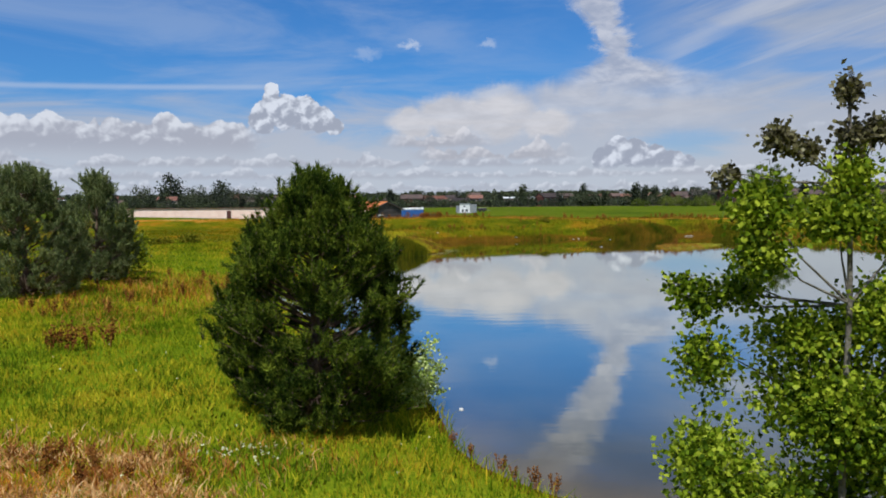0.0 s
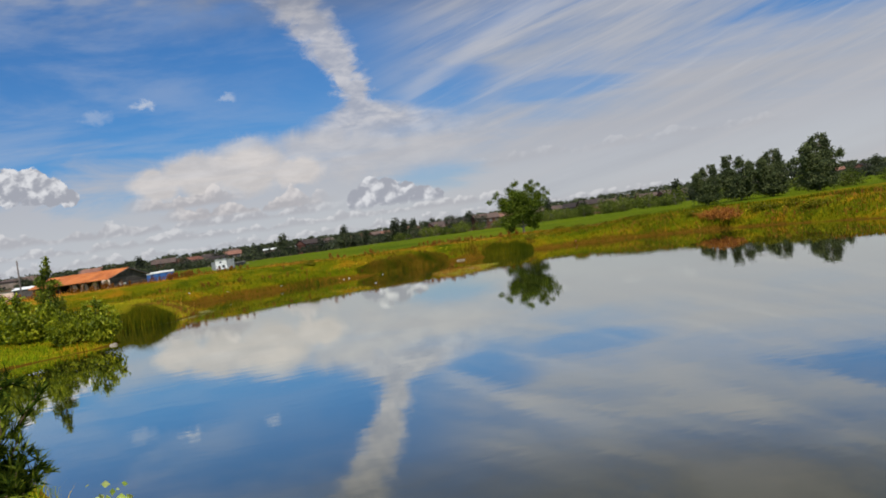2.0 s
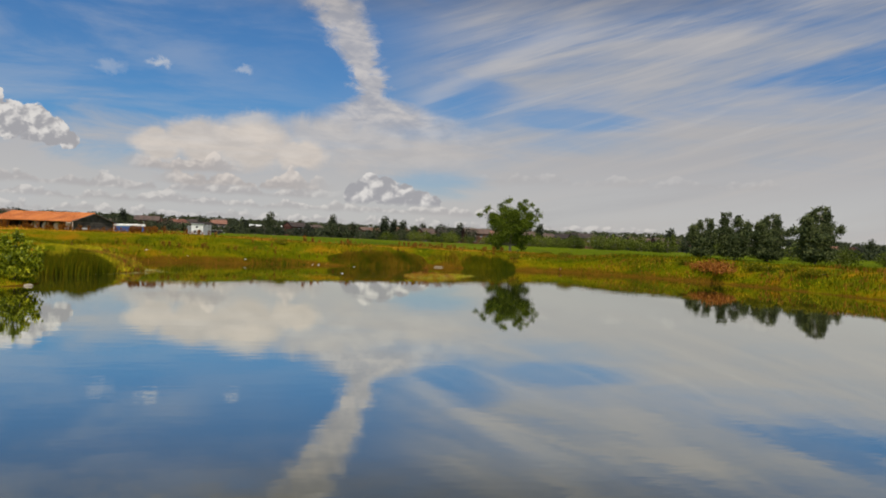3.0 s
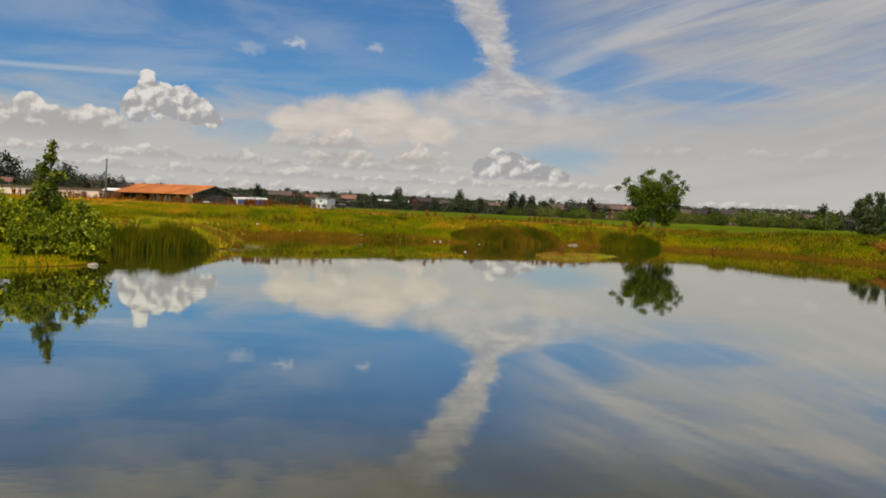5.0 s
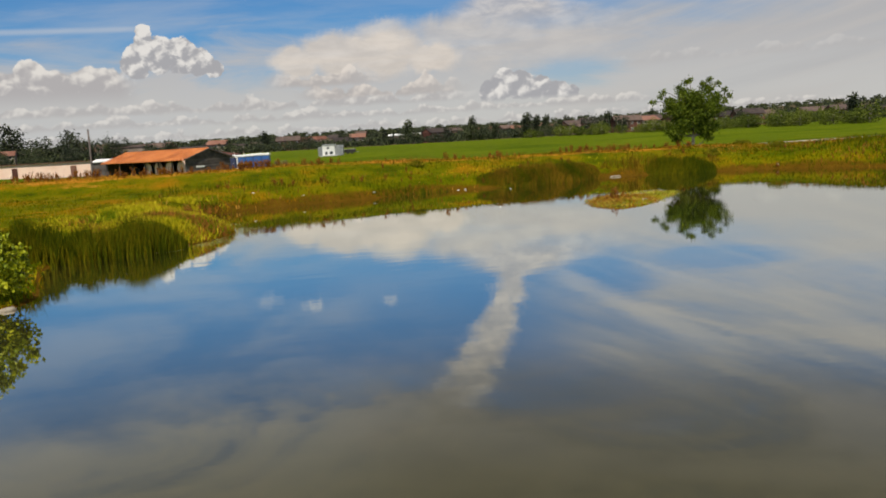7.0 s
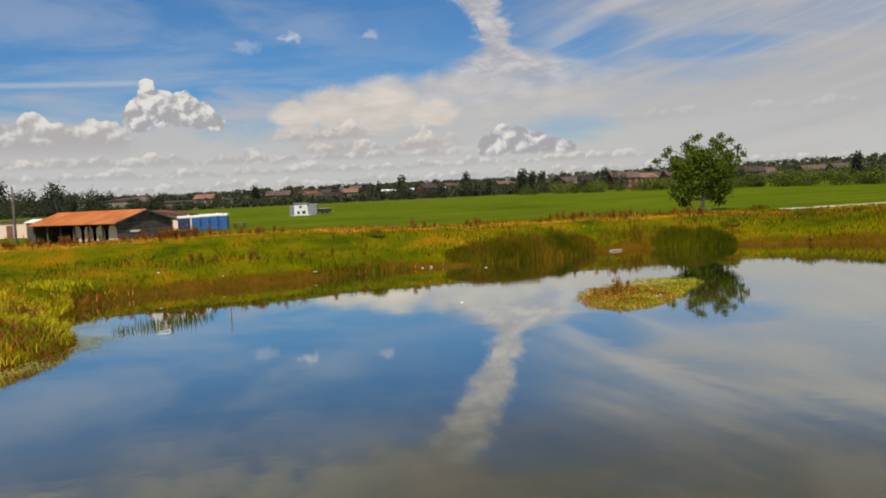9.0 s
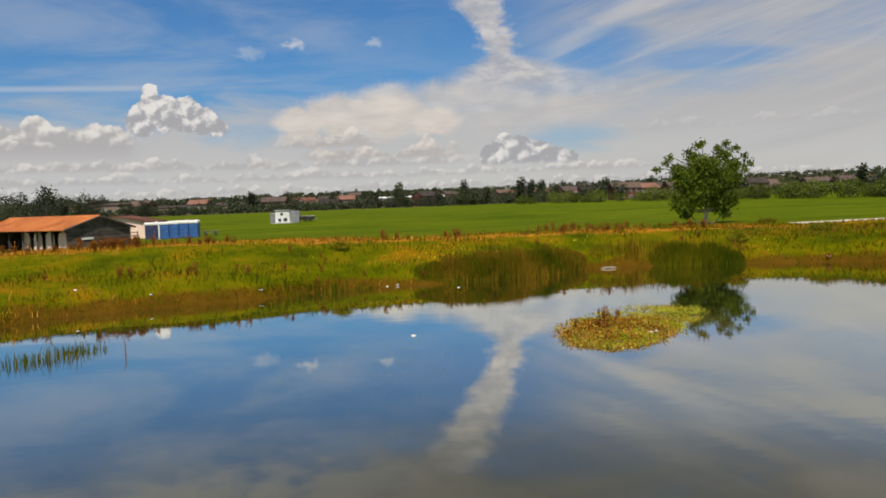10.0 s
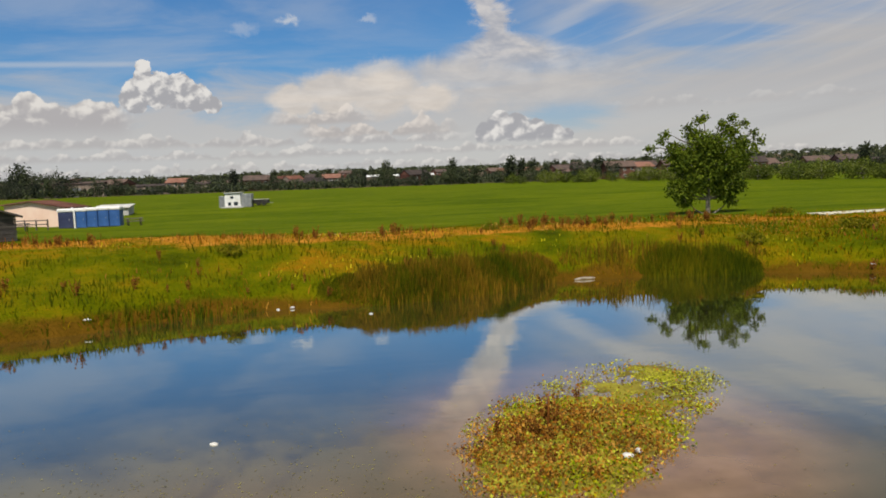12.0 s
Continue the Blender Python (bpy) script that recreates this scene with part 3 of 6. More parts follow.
# ---- the lie of the land ----
SHORE = [
    (1.9, 11.3), (1.2, 12.1), (0.6, 13.0), (0.2, 14.0), (0.0, 15.6), (-0.3, 17.6), (-0.9, 20.0), (-2.6, 25.0), (-6.0, 33.0), (-9.0, 41.0), (-9.8, 48.0), (-8.2, 51.5), (-6.2, 53.6),
    (-4.3, 55.4), (-3.8, 57.2), (-5.2, 61.0), (-6.4, 65.0), (-5.6, 68.0), (-3.2, 68.6), (-1.5, 69.8), (-0.1, 72.4), (0.3, 74.6), (-0.6, 77.0), (-2.2, 80.0), (-3.0, 83.0), (-2.8, 86.4), (-1.8, 89.4), (0.2, 91.6),
    (3.8, 92.8), (8.6, 94.3), (11.4, 96.7), (15.8, 98.2), (19.0, 97.4), (23.4, 98.6), (27.0, 101.0), (29.6, 102.6), (33.4, 102.6), (37.0, 102.2),
    (41.0, 101.0), (45.2, 100.0), (50.0, 95.0), (53.0, 87.0), (54.5, 78.0), (54.0, 67.0), (52.0, 55.0), (49.0, 42.0), (43.0, 27.0), (34.0, 15.0),
    (23.0, 9.5), (13.0, 8.2), (8.4, 9.4), (6.2, 10.5), (4.4, 10.9), (3.0, 11.0),
]


def round_off(pts, times=2):
    p = np.array(pts)
    for _ in range(times):
        q = np.roll(p, -1, axis=0)
        p = np.stack([p * 0.75 + q * 0.25, p * 0.25 + q * 0.75], 1).reshape(-1, 2)
    return p


COAST = round_off(SHORE)


def inland(x, y, ring=None):
    """Metres from the water's edge: on land plus, in the water minus."""
    ring = COAST if ring is None else ring
    p = np.stack([np.ravel(x), np.ravel(y)], 1)
    best = np.full(len(p), 1e9)
    inside = np.zeros(len(p), bool)
    for a, b in zip(ring, np.roll(ring, -1, axis=0)):
        d = b - a
        t = np.clip(((p - a) @ d) / (d @ d), 0, 1)
        best = np.minimum(best, np.hypot(*(p - a - t[:, None] * d).T))
        cross = ((a[1] > p[:, 1]) != (b[1] > p[:, 1])) & (p[:, 0] < (b[0] - a[0]) * (p[:, 1] - a[1]) / (b[1] - a[1] + 1e-12) + a[0])
        inside ^= cross
    return np.where(inside, -best, best).reshape(np.shape(x))


def step(x, a, b):
    t = np.clip((np.asarray(x, float) - a) / (b - a), 0, 1)
    return t * t * (3 - 2 * t)


def lumps(x, y, s, seed=0.0):
    """Smooth unevenness in -1..1."""
    return (np.sin(x * s + 1.3 + seed) * np.cos(y * s * 0.83 + 0.4 - seed) + np.sin((x * 0.6 + y * 0.9) * s * 1.9 + seed * 2.1) * 0.5 + np.sin((y * 0.7 - x) * s * 3.7 + seed) * 0.25) / 1.75


GRID = R(5).uniform(-1, 1, (97, 97))


def mottle(x, y, s, seed=0.0):
    """Uneven patches in about -1..1 that do not repeat in rows."""
    out = 0.0
    for k, w in ((1.0, 0.62), (2.3, 0.38)):
        u, v = np.asarray(x) * s * k + seed * 7.3, np.asarray(y) * s * k + seed * 3.1
        i, j = np.floor(u).astype(int), np.floor(v).astype(int)
        a, b = u - i, v - j
        a, b = a * a * (3 - 2 * a), b * b * (3 - 2 * b)
        p = lambda m, n: GRID[m % 97, n % 97]
        out = out + w * ((p(i, j) * (1 - a) + p(i + 1, j) * a) * (1 - b) + (p(i, j + 1) * (1 - a) + p(i + 1, j + 1) * a) * b)
    return out * 1.35


def land(x, y, d=None):
    """Height of the ground."""
    x, y = np.asarray(x, float), np.asarray(y, float)
    d = inland(x, y) if d is None else d
    level = 0.95 + 0.72 * step(y, 30, 125) + 0.95 * step(y, 152, 190) + 0.0008 * np.clip(y - 190, 0, 250) + 0.5 * step(-x, 4, 30) * (1 - step(y, 60, 120))
    along = y - 111.0 - 0.17 * (x - 10)
    level = level + (0.95 - 0.45 * step(x, 4, 22)) * step(along, -12.5 + 2.5 * step(x, 4, 22), -4.5) * step(along, 10.0, 1.0) * step(x, 62, 30)
    level = level + 0.75 * np.exp(-((d - 9.0) / 7.0) ** 2) * step(x, 44, 56) * step(y, 114, 98) * step(y, 10, 30)
    dry = np.clip(d, 0, None)
    z = level * (1 - np.exp(-dry / (4.0 - 2.2 * step(y, 50, 72)))) + 0.10 * lumps(x, y, 0.35) * step(dry, 0, 6) + 0.03 * lumps(x, y, 1.7, 2) * step(dry, 0, 1.5)
    far = np.hypot(x, y)
    rise = step(far, 480, 1500) * (17 + 7 * lumps(x, y, 0.0021, 1) + 4 * step(x, 150, 700)) + step(far, 600, 1400) * 2.0 * lumps(x, y, 0.011, 4)
    return np.where(d > 0, z, -np.minimum(1.3, 0.30 * -d)) + rise


def make_ground():
    xs = np.unique(np.concatenate([np.arange(-40, 62, 0.8), np.arange(-12, 8, 0.4), np.arange(-160, 200, 6), np.arange(-600, 700, 40), np.linspace(-2600, 2600, 40)]))
    ys = np.unique(np.concatenate([np.arange(-6, 129, 0.8), np.arange(8, 24, 0.4), np.arange(-60, 260, 5), np.arange(-200, 800, 30), np.linspace(-1500, 3200, 40)]))
    gx, gy = np.meshgrid(xs, ys)
    d = inland(gx, gy)
    z = land(gx, gy, d)
    v = np.stack([gx, gy, z], -1).reshape(-1, 3)
    nx, ny = len(xs), len(ys)
    i = (np.arange(ny - 1)[:, None] * nx + np.arange(nx - 1)[None]).ravel()
    f = np.stack([i, i + 1, i + nx + 1, i + nx], 1)
    ob = tri_object("ground", v, f, M["ground"], smooth=True)
    x, y, d = gx.ravel(), gy.ravel(), d.ravel()
    track = 110.5 + 0.17 * (x - 10) + 2.2 * lumps(x, y * 0, 0.09) + 0.9 * mottle(x, y * 0, 0.13, 2)
    zones = {
        "mud": step(d, 0.75 + 0.65 * mottle(x, y, 0.3, 6) + 1.3 * step(y, 76, 90), -0.1) * (1 - 0.22 * step(y, 40, 60)),
        "mown": step(y - track, 1.0, 4.0) * (y < 470),
        "dry": np.maximum(np.exp(-((y - track + 1.0) / (5.2 - 2.8 * step(x, 10, 45))) ** 2) * step(x, 75, 45) * (0.55 + 0.45 * step(mottle(x, y, 0.22, 1), -0.5, 0.15)), np.maximum(0.9 * np.exp(-(((x + 4.9) / 2.2) ** 2 + ((y - 10.2) / 1.5) ** 2)), 0.55 * np.exp(-(((x + 11.5) / 3.0) ** 2 + ((y - 33) / 8.0) ** 2)))),
        "bank": step(y, 40, 66),
        "track": np.exp(-((y - track - 2.3) / (0.9 + 0.5 * lumps(x, y * 0, 0.2, 4))) ** 2) * step(x, 40, 5),
        "far": step(y, 420, 445) * step(np.hypot(x, y), 300, 440),
    }
    for name, val in zones.items():
        a = ob.data.attributes.new(name, "FLOAT", "POINT")
        a.data.foreach_set("value", val.astype(np.float32))
    return tagged(ob, "grassy ground with a hollow for the pond, green and dry by turns", "ground", kind="structure")


make_ground()


def make_water():
    xs, ys = np.arange(-28, 73, 0.9), np.arange(0, 113, 0.9)
    gx, gy = np.meshgrid(xs, ys)
    v = np.stack([gx, gy, 0 * gx], -1).reshape(-1, 3)
    nx, ny = len(xs), len(ys)
    i = (np.arange(ny - 1)[:, None] * nx + np.arange(nx - 1)[None]).ravel()
    ob = tri_object("water", v, np.stack([i, i + 1, i + nx + 1, i + nx], 1), M["water"], smooth=True)
    x, y = gx.ravel(), gy.ravel()
    isle = np.hypot((x - 23.6) / 5.0, (y - 79.2) / 6.6)
    a = ob.data.attributes.new("shallow", "FLOAT", "POINT")
    bar = np.exp(-(((x - 16.5) / 4.5) ** 2 + ((y - 74.5) / 3.6) ** 2))
    a.data.foreach_set("value", np.maximum(0.9 * step(isle, 1.12, 0.6), np.maximum(0.35 * bar, 0.2 * step(-inland(x, y), 2.2, 0.2))).astype(np.float32))
    tagged(ob, "still murky pond water that mirrors the sky", "water", kind="structure")


make_water()


# ---- trees ----
def pine_tree(seed, height, radius, boughs, mat, lean=(0.0, 0.0), per=15, needle=0.10, width=0.013, reach=1.0, clumps=96):
    """A bushy young pine: trunk, boughs, and at each bough's end a sheaf of upright bottle-brush shoots. Foot at the origin."""
    rng = R(seed)
    limbs = [tube([(0, 0, -0.2), (lean[0] * 0.3, lean[1] * 0.3, height * 0.4), (lean[0], lean[1], height * 0.95)], (0.11 * height / 4, 0.07 * height / 4, 0.012))]
    spots, dirs = [], []

    def shoot(p, d, length):
        k = max(3, int(length / (0.055 * reach)))
        d = d / np.linalg.norm(d)
        limbs.append(tube([p, p + d * length], (0.010, 0.004), 3))
        for j in range(k):
            spots.append(p + d * length * j / (k - 1))
            dirs.append(d)

    for b in range(boughs):
        c = b % clumps
        t = ((c + 0.5) / clumps) ** 1.05
        a = c * 2.39996
        t, a = min(0.995, max(0.0, t + rng.normal() * 0.022)), a + rng.normal() * 0.30 / (1.15 - t)
        rise = 0.80 + 0.30 * math.sin(c * 12.9898 % 6.28)
        out = radius * (1 - t ** 3.0) ** 0.62 * (0.86 + 0.14 * step(t, 0.0, 0.2)) * (rng.uniform(0.84, 1.0) * (0.76 + 0.26 * rise) if b % 4 else rng.uniform(0.45, 0.8))
        way = np.array([math.cos(a), math.sin(a), 0.0])
        axis = np.array([lean[0] * t, lean[1] * t, 0.0])
        tip = axis + way * out + (0, 0, height * (0.02 + 0.88 * t))
        foot = axis + (0, 0, max(0.1, tip[2] - out * 0.5))
        limbs.append(tube([foot, foot * 0.5 + tip * 0.5 - (0, 0, 0.05 * out), tip], (0.024, 0.015, 0.007), 4))
        for k in range(rng.randint(7, 12)):
            u = rng.normal(size=3)
            p = tip - way * abs(u[0]) * 0.15 * reach + np.array([u[1], u[2], u[0] * 0.5]) * 0.08 * reach
            d = way * rng.uniform(0.05, 0.7) * (1.2 - t) + np.array([0, 0, rng.uniform(0.6, 1.2)]) + rng.normal(size=3) * 0.28
            shoot(p, d, rng.uniform(0.16, 0.34) * reach * (1 + 0.9 * t ** 3))
    for k in range(20):
        a, r = k * 2.4, 0.34 * radius * math.sqrt((k + 0.3) / 20)
        p = np.array([lean[0] + math.cos(a) * r, lean[1] + math.sin(a) * r, height * (0.93 - 0.2 * r / radius)])
        shoot(p - (0, 0, 0.2), np.array([math.cos(a) * 0.06, math.sin(a) * 0.06, 1.0]), 0.3 + height * rng.uniform(0.05, 0.105))
    spots, dirs = np.array(spots), np.array(dirs)
    spots[:, 2] = np.maximum(spots[:, 2], 0.05)
    k = len(spots)
    at = np.repeat(spots, per, 0) + rng.normal(size=(k * per, 3)) * 0.012
    nd = unit(np.repeat(dirs, per, 0) * 0.85 + rng.normal(size=(k * per, 3)) * 0.50)
    side = unit(np.cross(nd, rng.normal(size=(k * per, 3)))) * width * 0.5
    L = (needle * rng.uniform(0.7, 1.2, k * per))[:, None]
    v = np.stack([at - side, at + side, at + nd * L], 1).reshape(-1, 3)
    ob = new("pine_tree")
    tri_object("trunk", *join(limbs), M["pine_bark"], ob, smooth=True)
    tri_object("crown", v, np.arange(len(v)).reshape(-1, 3), mat, ob)
    return ob


def leafy_tree(seed, name, trunk, clumps, count, size, mat, girth, shell=0.55, bark="bark", sprays=0.0, young=0):
    """A broad-leaved tree: a trunk path, a limb to each clump of the crown, and leaves through the clumps; the first
    few may bear a reddish leaf colour darkened as if backlit.
    """
    rng = R(seed)
    trunk = np.asarray(trunk, float)
    seg = np.linspace(girth, girth * 0.35, len(trunk))
    limbs, twigs = [], []
    vol = np.array([c[3] * c[4] * c[5] for c in clumps]) ** 0.67
    at, face = [], []
    for c, share in zip(clumps, vol / vol.sum()):
        centre, rad = np.array(c[:3]), np.array(c[3:6])
        low = trunk[trunk[:, 2] < centre[2]]
        foot = (low if len(low) else trunk[:1])[-1]
        limbs.append(tube([foot, foot * 0.45 + centre * 0.55 + (0, 0, -0.12 * rad[2]), centre + (0, 0, 0.3 * rad[2])], (girth * 0.42, girth * 0.24, girth * 0.08), 5))
        for _ in range(5):
            w = unit(rng.normal(size=(1, 3)))[0]
            twigs.append(tube([centre - w * rad * 0.1, centre + w * rad * 0.85], (girth * 0.14, girth * 0.03), 4))
        k = max(8, int(count * share))
        w = unit(rng.normal(size=(k, 3)))
        r = rng.uniform(0, 1, k) ** shell
        lump = 1 + 0.28 * np.sin(w[:, 0] * 7 + seed) * np.cos(w[:, 1] * 6 + w[:, 2] * 8)
        p = centre + w * rad * (r * lump)[:, None]
        if sprays:
            hub = p[rng.randint(0, k, max(1, k // 16))][rng.randint(0, max(1, k // 16), k)]
            p = p * (1 - sprays) + hub * sprays + rng.normal(size=(k, 3)) * size * 0.55
        at.append(p)
        face.append(w * 0.35)
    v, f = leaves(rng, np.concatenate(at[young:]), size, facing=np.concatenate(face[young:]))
    ob = new(name)
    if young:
        tri_object("young_leaves", *leaves(rng, np.concatenate(at[:young]), size, facing=np.concatenate(face[:young])), M["backlit_leaf"], ob, "reddish dark young leaves")
    tri_object("trunk", *tube(trunk, seg), M[bark], ob, smooth=True)
    for limb in limbs:
        tri_object("limb", *limb, M[bark], ob, smooth=True)
    tagged(tri_object("brushwood", *join(twigs), M[bark], ob, smooth=True), kind="stuff")
    tri_object("crown", v, f, M[mat], ob)
    return ob


def ground_at(x, y):
    return float(land(np.array([x]), np.array([y]))[0])


def stand(ob, x, y, label, category, turn=0.0, size=1.0, group="", sink=0.0):
    ob.matrix_world = pose(x, y, ground_at(x, y) - sink, 0, 0, turn) @ Matrix.Diagonal((size, size, size, 1))
    return tagged(ob, label, category, group)


stand(pine_tree(5, 4.30, 1.82, 280, M["pine"], (0.0, 0.0), needle=0.125, width=0.020, reach=1.08, clumps=84), -2.30, 14.55, "dense dark green young pine on the grassy pond bank", "tree")
stand(pine_tree(8, 4.8, 2.3, 230, M["pine_far"], (-0.1, 0.0), needle=0.13, width=0.022, reach=1.25), -15.7, 30.6, "grey-green bushy pine in the meadow", "tree")
stand(pine_tree(9, 4.7, 1.75, 150, M["pine_far"], (0.1, 0.0), needle=0.13, width=0.022, reach=1.25), -15.3, 36.0, "slim grey-green pine beside a larger pine", "tree")


def crown_tree(seed, name, wide, low, high, count, size, mat, girth, tufts=(), holes=0.12, deep=None):
    """A broad-leaved tree: an uneven crown with gaps, limbs that reach into it, and tufts that stand out of it."""
    rng = R(seed)
    deep = wide if deep is None else deep
    mid, half = low + (high - low) * 0.45, (high - low) / 2
    p = rng.uniform(-1, 1, (count * 5, 3))
    r = np.linalg.norm(p, axis=1)
    w = p / r[:, None]
    edge = 0.82 + 0.20 * np.sin(w[:, 0] * 5 + seed) * np.cos(w[:, 2] * 6 - seed) + 0.14 * np.sin(w[:, 1] * 11 + w[:, 2] * 13 + seed * 2) + 0.06 * np.sin(w[:, 0] * 23 + w[:, 2] * 19)
    gap = np.sin(p[:, 0] * 9 + seed) * np.sin(p[:, 1] * 8 + 1) * np.sin(p[:, 2] * 10 + seed * 3) + 0.5 * np.sin(p[:, 0] * 17 + p[:, 2] * 15)
    ok = (r < edge) & (r > 0.25) & (gap > -0.9 + holes * 5 * rng.uniform(size=len(r)) * (r / edge) ** 2)
    p = p[ok][:count]
    at = np.stack([p[:, 0] * wide, p[:, 1] * deep, mid + np.where(p[:, 2] < 0, p[:, 2] * half * 0.9, p[:, 2] * half * 1.1)], 1)
    trunk = np.array([(0, 0, -0.3), (0.02 * wide, 0, low + 0.3 * half), (0, 0.02 * wide, mid), (0.03 * wide, 0, mid + half * 0.7)])
    limbs = [tube(trunk, (girth, girth * 0.8, girth * 0.5, girth * 0.15), 9)]
    for k in range(22):
        tip = at[rng.randint(len(at))]
        foot = trunk[1] * 0.6 + trunk[2] * 0.4 if tip[2] < mid else trunk[2]
        limbs.append(tube([foot, foot * 0.5 + tip * 0.5 - (0, 0, 0.05 * half), tip], (girth * 0.4, girth * 0.22, girth * 0.05), 5))
    for tx, ty, tz, ts in tufts:
        q = rng.normal(size=(max(12, int(count * 0.022)), 3)) * ts * 0.42 * np.array([0.75, 0.75, 1.15]) + (tx, ty, tz)
        limbs.append(tube([trunk[2], np.array([tx, ty, tz]) * 0.75 + trunk[2] * 0.25, (tx, ty, tz + ts * 0.6)], (girth * 0.3, girth * 0.14, girth * 0.03), 5))
        at = np.concatenate([at, q])
    hub = at[rng.randint(0, len(at), max(1, len(at) // 14))][rng.randint(0, max(1, len(at) // 14), len(at))]
    near = np.linalg.norm(hub - at, axis=1) < 0.35 * wide
    at = np.where(near[:, None], at * 0.45 + hub * 0.55, at) + rng.normal(size=at.shape) * size * 0.5
    v, f = leaves(rng, at, size)
    ob = new(name)
    tri_object("trunk", *join(limbs), M["bark"], ob, smooth=True)
    tri_object("crown", v, f, M[mat], ob)
    return ob


# top clumps against the sky: backlit darkness is put into their leaf colour
poplar_backlit = [(0.06, 0.00, 4.58, 0.15, 0.14, 0.20), (0.09, 0.00, 4.19, 0.20, 0.19, 0.18), (0.35, 0.07, 4.24, 0.21, 0.20, 0.18), (-0.55, -0.07, 4.17, 0.22, 0.20, 0.17), (-0.28, 0.00, 4.08, 0.16, 0.16, 0.14), (-0.95, 0.00, 3.88, 0.12, 0.12, 0.12), (0.85, 0.07, 3.88, 0.27, 0.25, 0.21)]
poplar_clumps = poplar_backlit + [(0.09, 0.00, 3.88, 0.32, 0.31, 0.28), (-0.67, 0.00, 3.60, 0.39, 0.35, 0.38), (0.00, 0.07, 3.53, 0.52, 0.42, 0.32), (0.67, 0.14, 3.47, 0.53, 0.50, 0.42), (-0.64, 0.00, 3.21, 0.38, 0.35, 0.25), (0.57, 0.00, 2.69, 0.64, 0.57, 0.57), (0.14, 0.00, 1.84, 0.78, 0.64, 0.64)]
stand(leafy_tree(21, "poplar_sapling", [(0.07, 0, -0.2), (0.07, 0.03, 1.4), (0.11, 0.03, 2.8), (0.08, 0, 3.8), (0.06, 0, 4.6)], poplar_clumps, 19000, 0.058, "poplar", 0.036, 0.75, sprays=0.35, young=len(poplar_backlit)),
      3.31, 6.80, "slender young poplar with reddish, backlit-dark top leaves on the near bank", "tree")
front_clumps = [(-1.20, -0.45, 1.35, 0.55, 0.5, 0.5), (-0.75, -0.5, 1.0, 0.7, 0.5, 0.6), (-1.34, 0.19, 2.94, 0.23, 0.19, 0.15), (-1.18, 0.19, 2.77, 0.34, 0.30, 0.26), (-0.83, 0.15, 2.89, 0.40, 0.33, 0.25), (0.52, 0.11, 2.65, 0.71, 0.66, 0.47), (-0.24, 0.04, 2.48, 0.80, 0.66, 0.40), (-0.19, 0.00, 1.94, 0.94, 0.76, 0.71), (-1.15, 0.04, 2.26, 0.42, 0.38, 0.47), (-1.21, -0.11, 1.47, 0.52, 0.47, 0.47),
                (0.57, 0.08, 1.52, 1.04, 0.85, 0.85), (1.18, 0.08, 1.05, 0.94, 0.85, 0.94), (1.23, 0.08, 2.09, 0.76, 0.76, 0.76), (-0.99, -0.08, 0.95, 0.68, 0.57, 0.57), (-0.19, 0.00, 0.86, 1.13, 0.85, 0.76)]
stand(leafy_tree(22, "poplar_sapling", [(0.1, 0, -0.2), (0.1, 0.05, 1.0), (0.16, 0.05, 2.0), (0.10, 0, 2.75)], front_clumps, 38000, 0.060, "poplar", 0.040, 0.75, sprays=0.35),
      3.52, 7.25, "low bushy young poplar with fresh green leaves on the near bank", "tree")

cotton_clumps = [(0.0, 0.0, 6.0, 2.5, 2.0, 1.15), (-2.5, 0.0, 4.8, 1.7, 1.4, 1.3), (2.6, 0.0, 4.6, 1.8, 1.5, 1.5), (0.0, 0.2, 3.8, 2.4, 2.2, 1.4), (-1.3, 0.0, 2.6, 1.6, 1.6, 1.5), (1.2, 0.0, 2.6, 1.7, 1.6, 1.5), (-1.7, 0.3, 4.4, 1.9, 1.7, 1.4), (1.7, -0.2, 4.5, 2.1, 1.8, 1.5), (0.0, 0.0, 5.3, 1.8, 1.7, 1.0), (-2.2, 0.0, 1.5, 0.9, 0.9, 0.7), (1.6, 0.2, 1.5, 0.9, 0.9, 0.6),
                 (-2.9, 0.2, 5.6, 0.9, 0.9, 0.7), (3.0, 0.0, 5.9, 1.1, 1.0, 0.9), (2.1, 0.1, 7.0, 1.0, 0.9, 0.8), (-1.3, 0.0, 6.7, 0.9, 0.8, 0.7), (-2.9, 0.2, 2.2, 0.9, 0.9, 0.9), (2.8, 0.1, 2.3, 1.0, 0.9, 0.9), (-1.9, 0.3, 0.95, 0.7, 0.7, 0.5), (2.1, 0.0, 1.0, 0.7, 0.7, 0.5)]
cotton_sprays = [(-4.2, 0.0, 6.3), (-5.1, 0.1, 5.7), (-3.7, 0.2, 6.9), (-0.9, 0.0, 7.9), (-0.3, 0.1, 8.2), (-1.8, 0.0, 7.4), (1.3, 0.0, 7.7), (2.3, 0.0, 8.1), (3.4, 0.0, 7.6), (4.3, 0.1, 6.8), (4.8, 0.0, 6.1), (4.2, 0.0, 5.4)]
cotton_clumps += [(x, y, z, 0.45, 0.38, 0.36) for x, y, z in cotton_sprays]
stand(leafy_tree(31, "cottonwood_tree", [(0, 0, -0.3), (0, 0, 1.2), (0.05, 0, 3.0), (0, 0.05, 5.4)], cotton_clumps, 19000, 0.225, "cotton", 0.22, 0.55, sprays=0.2), 50.4, 128.7, "large dark green cottonwood standing alone at the field's edge", "tree")

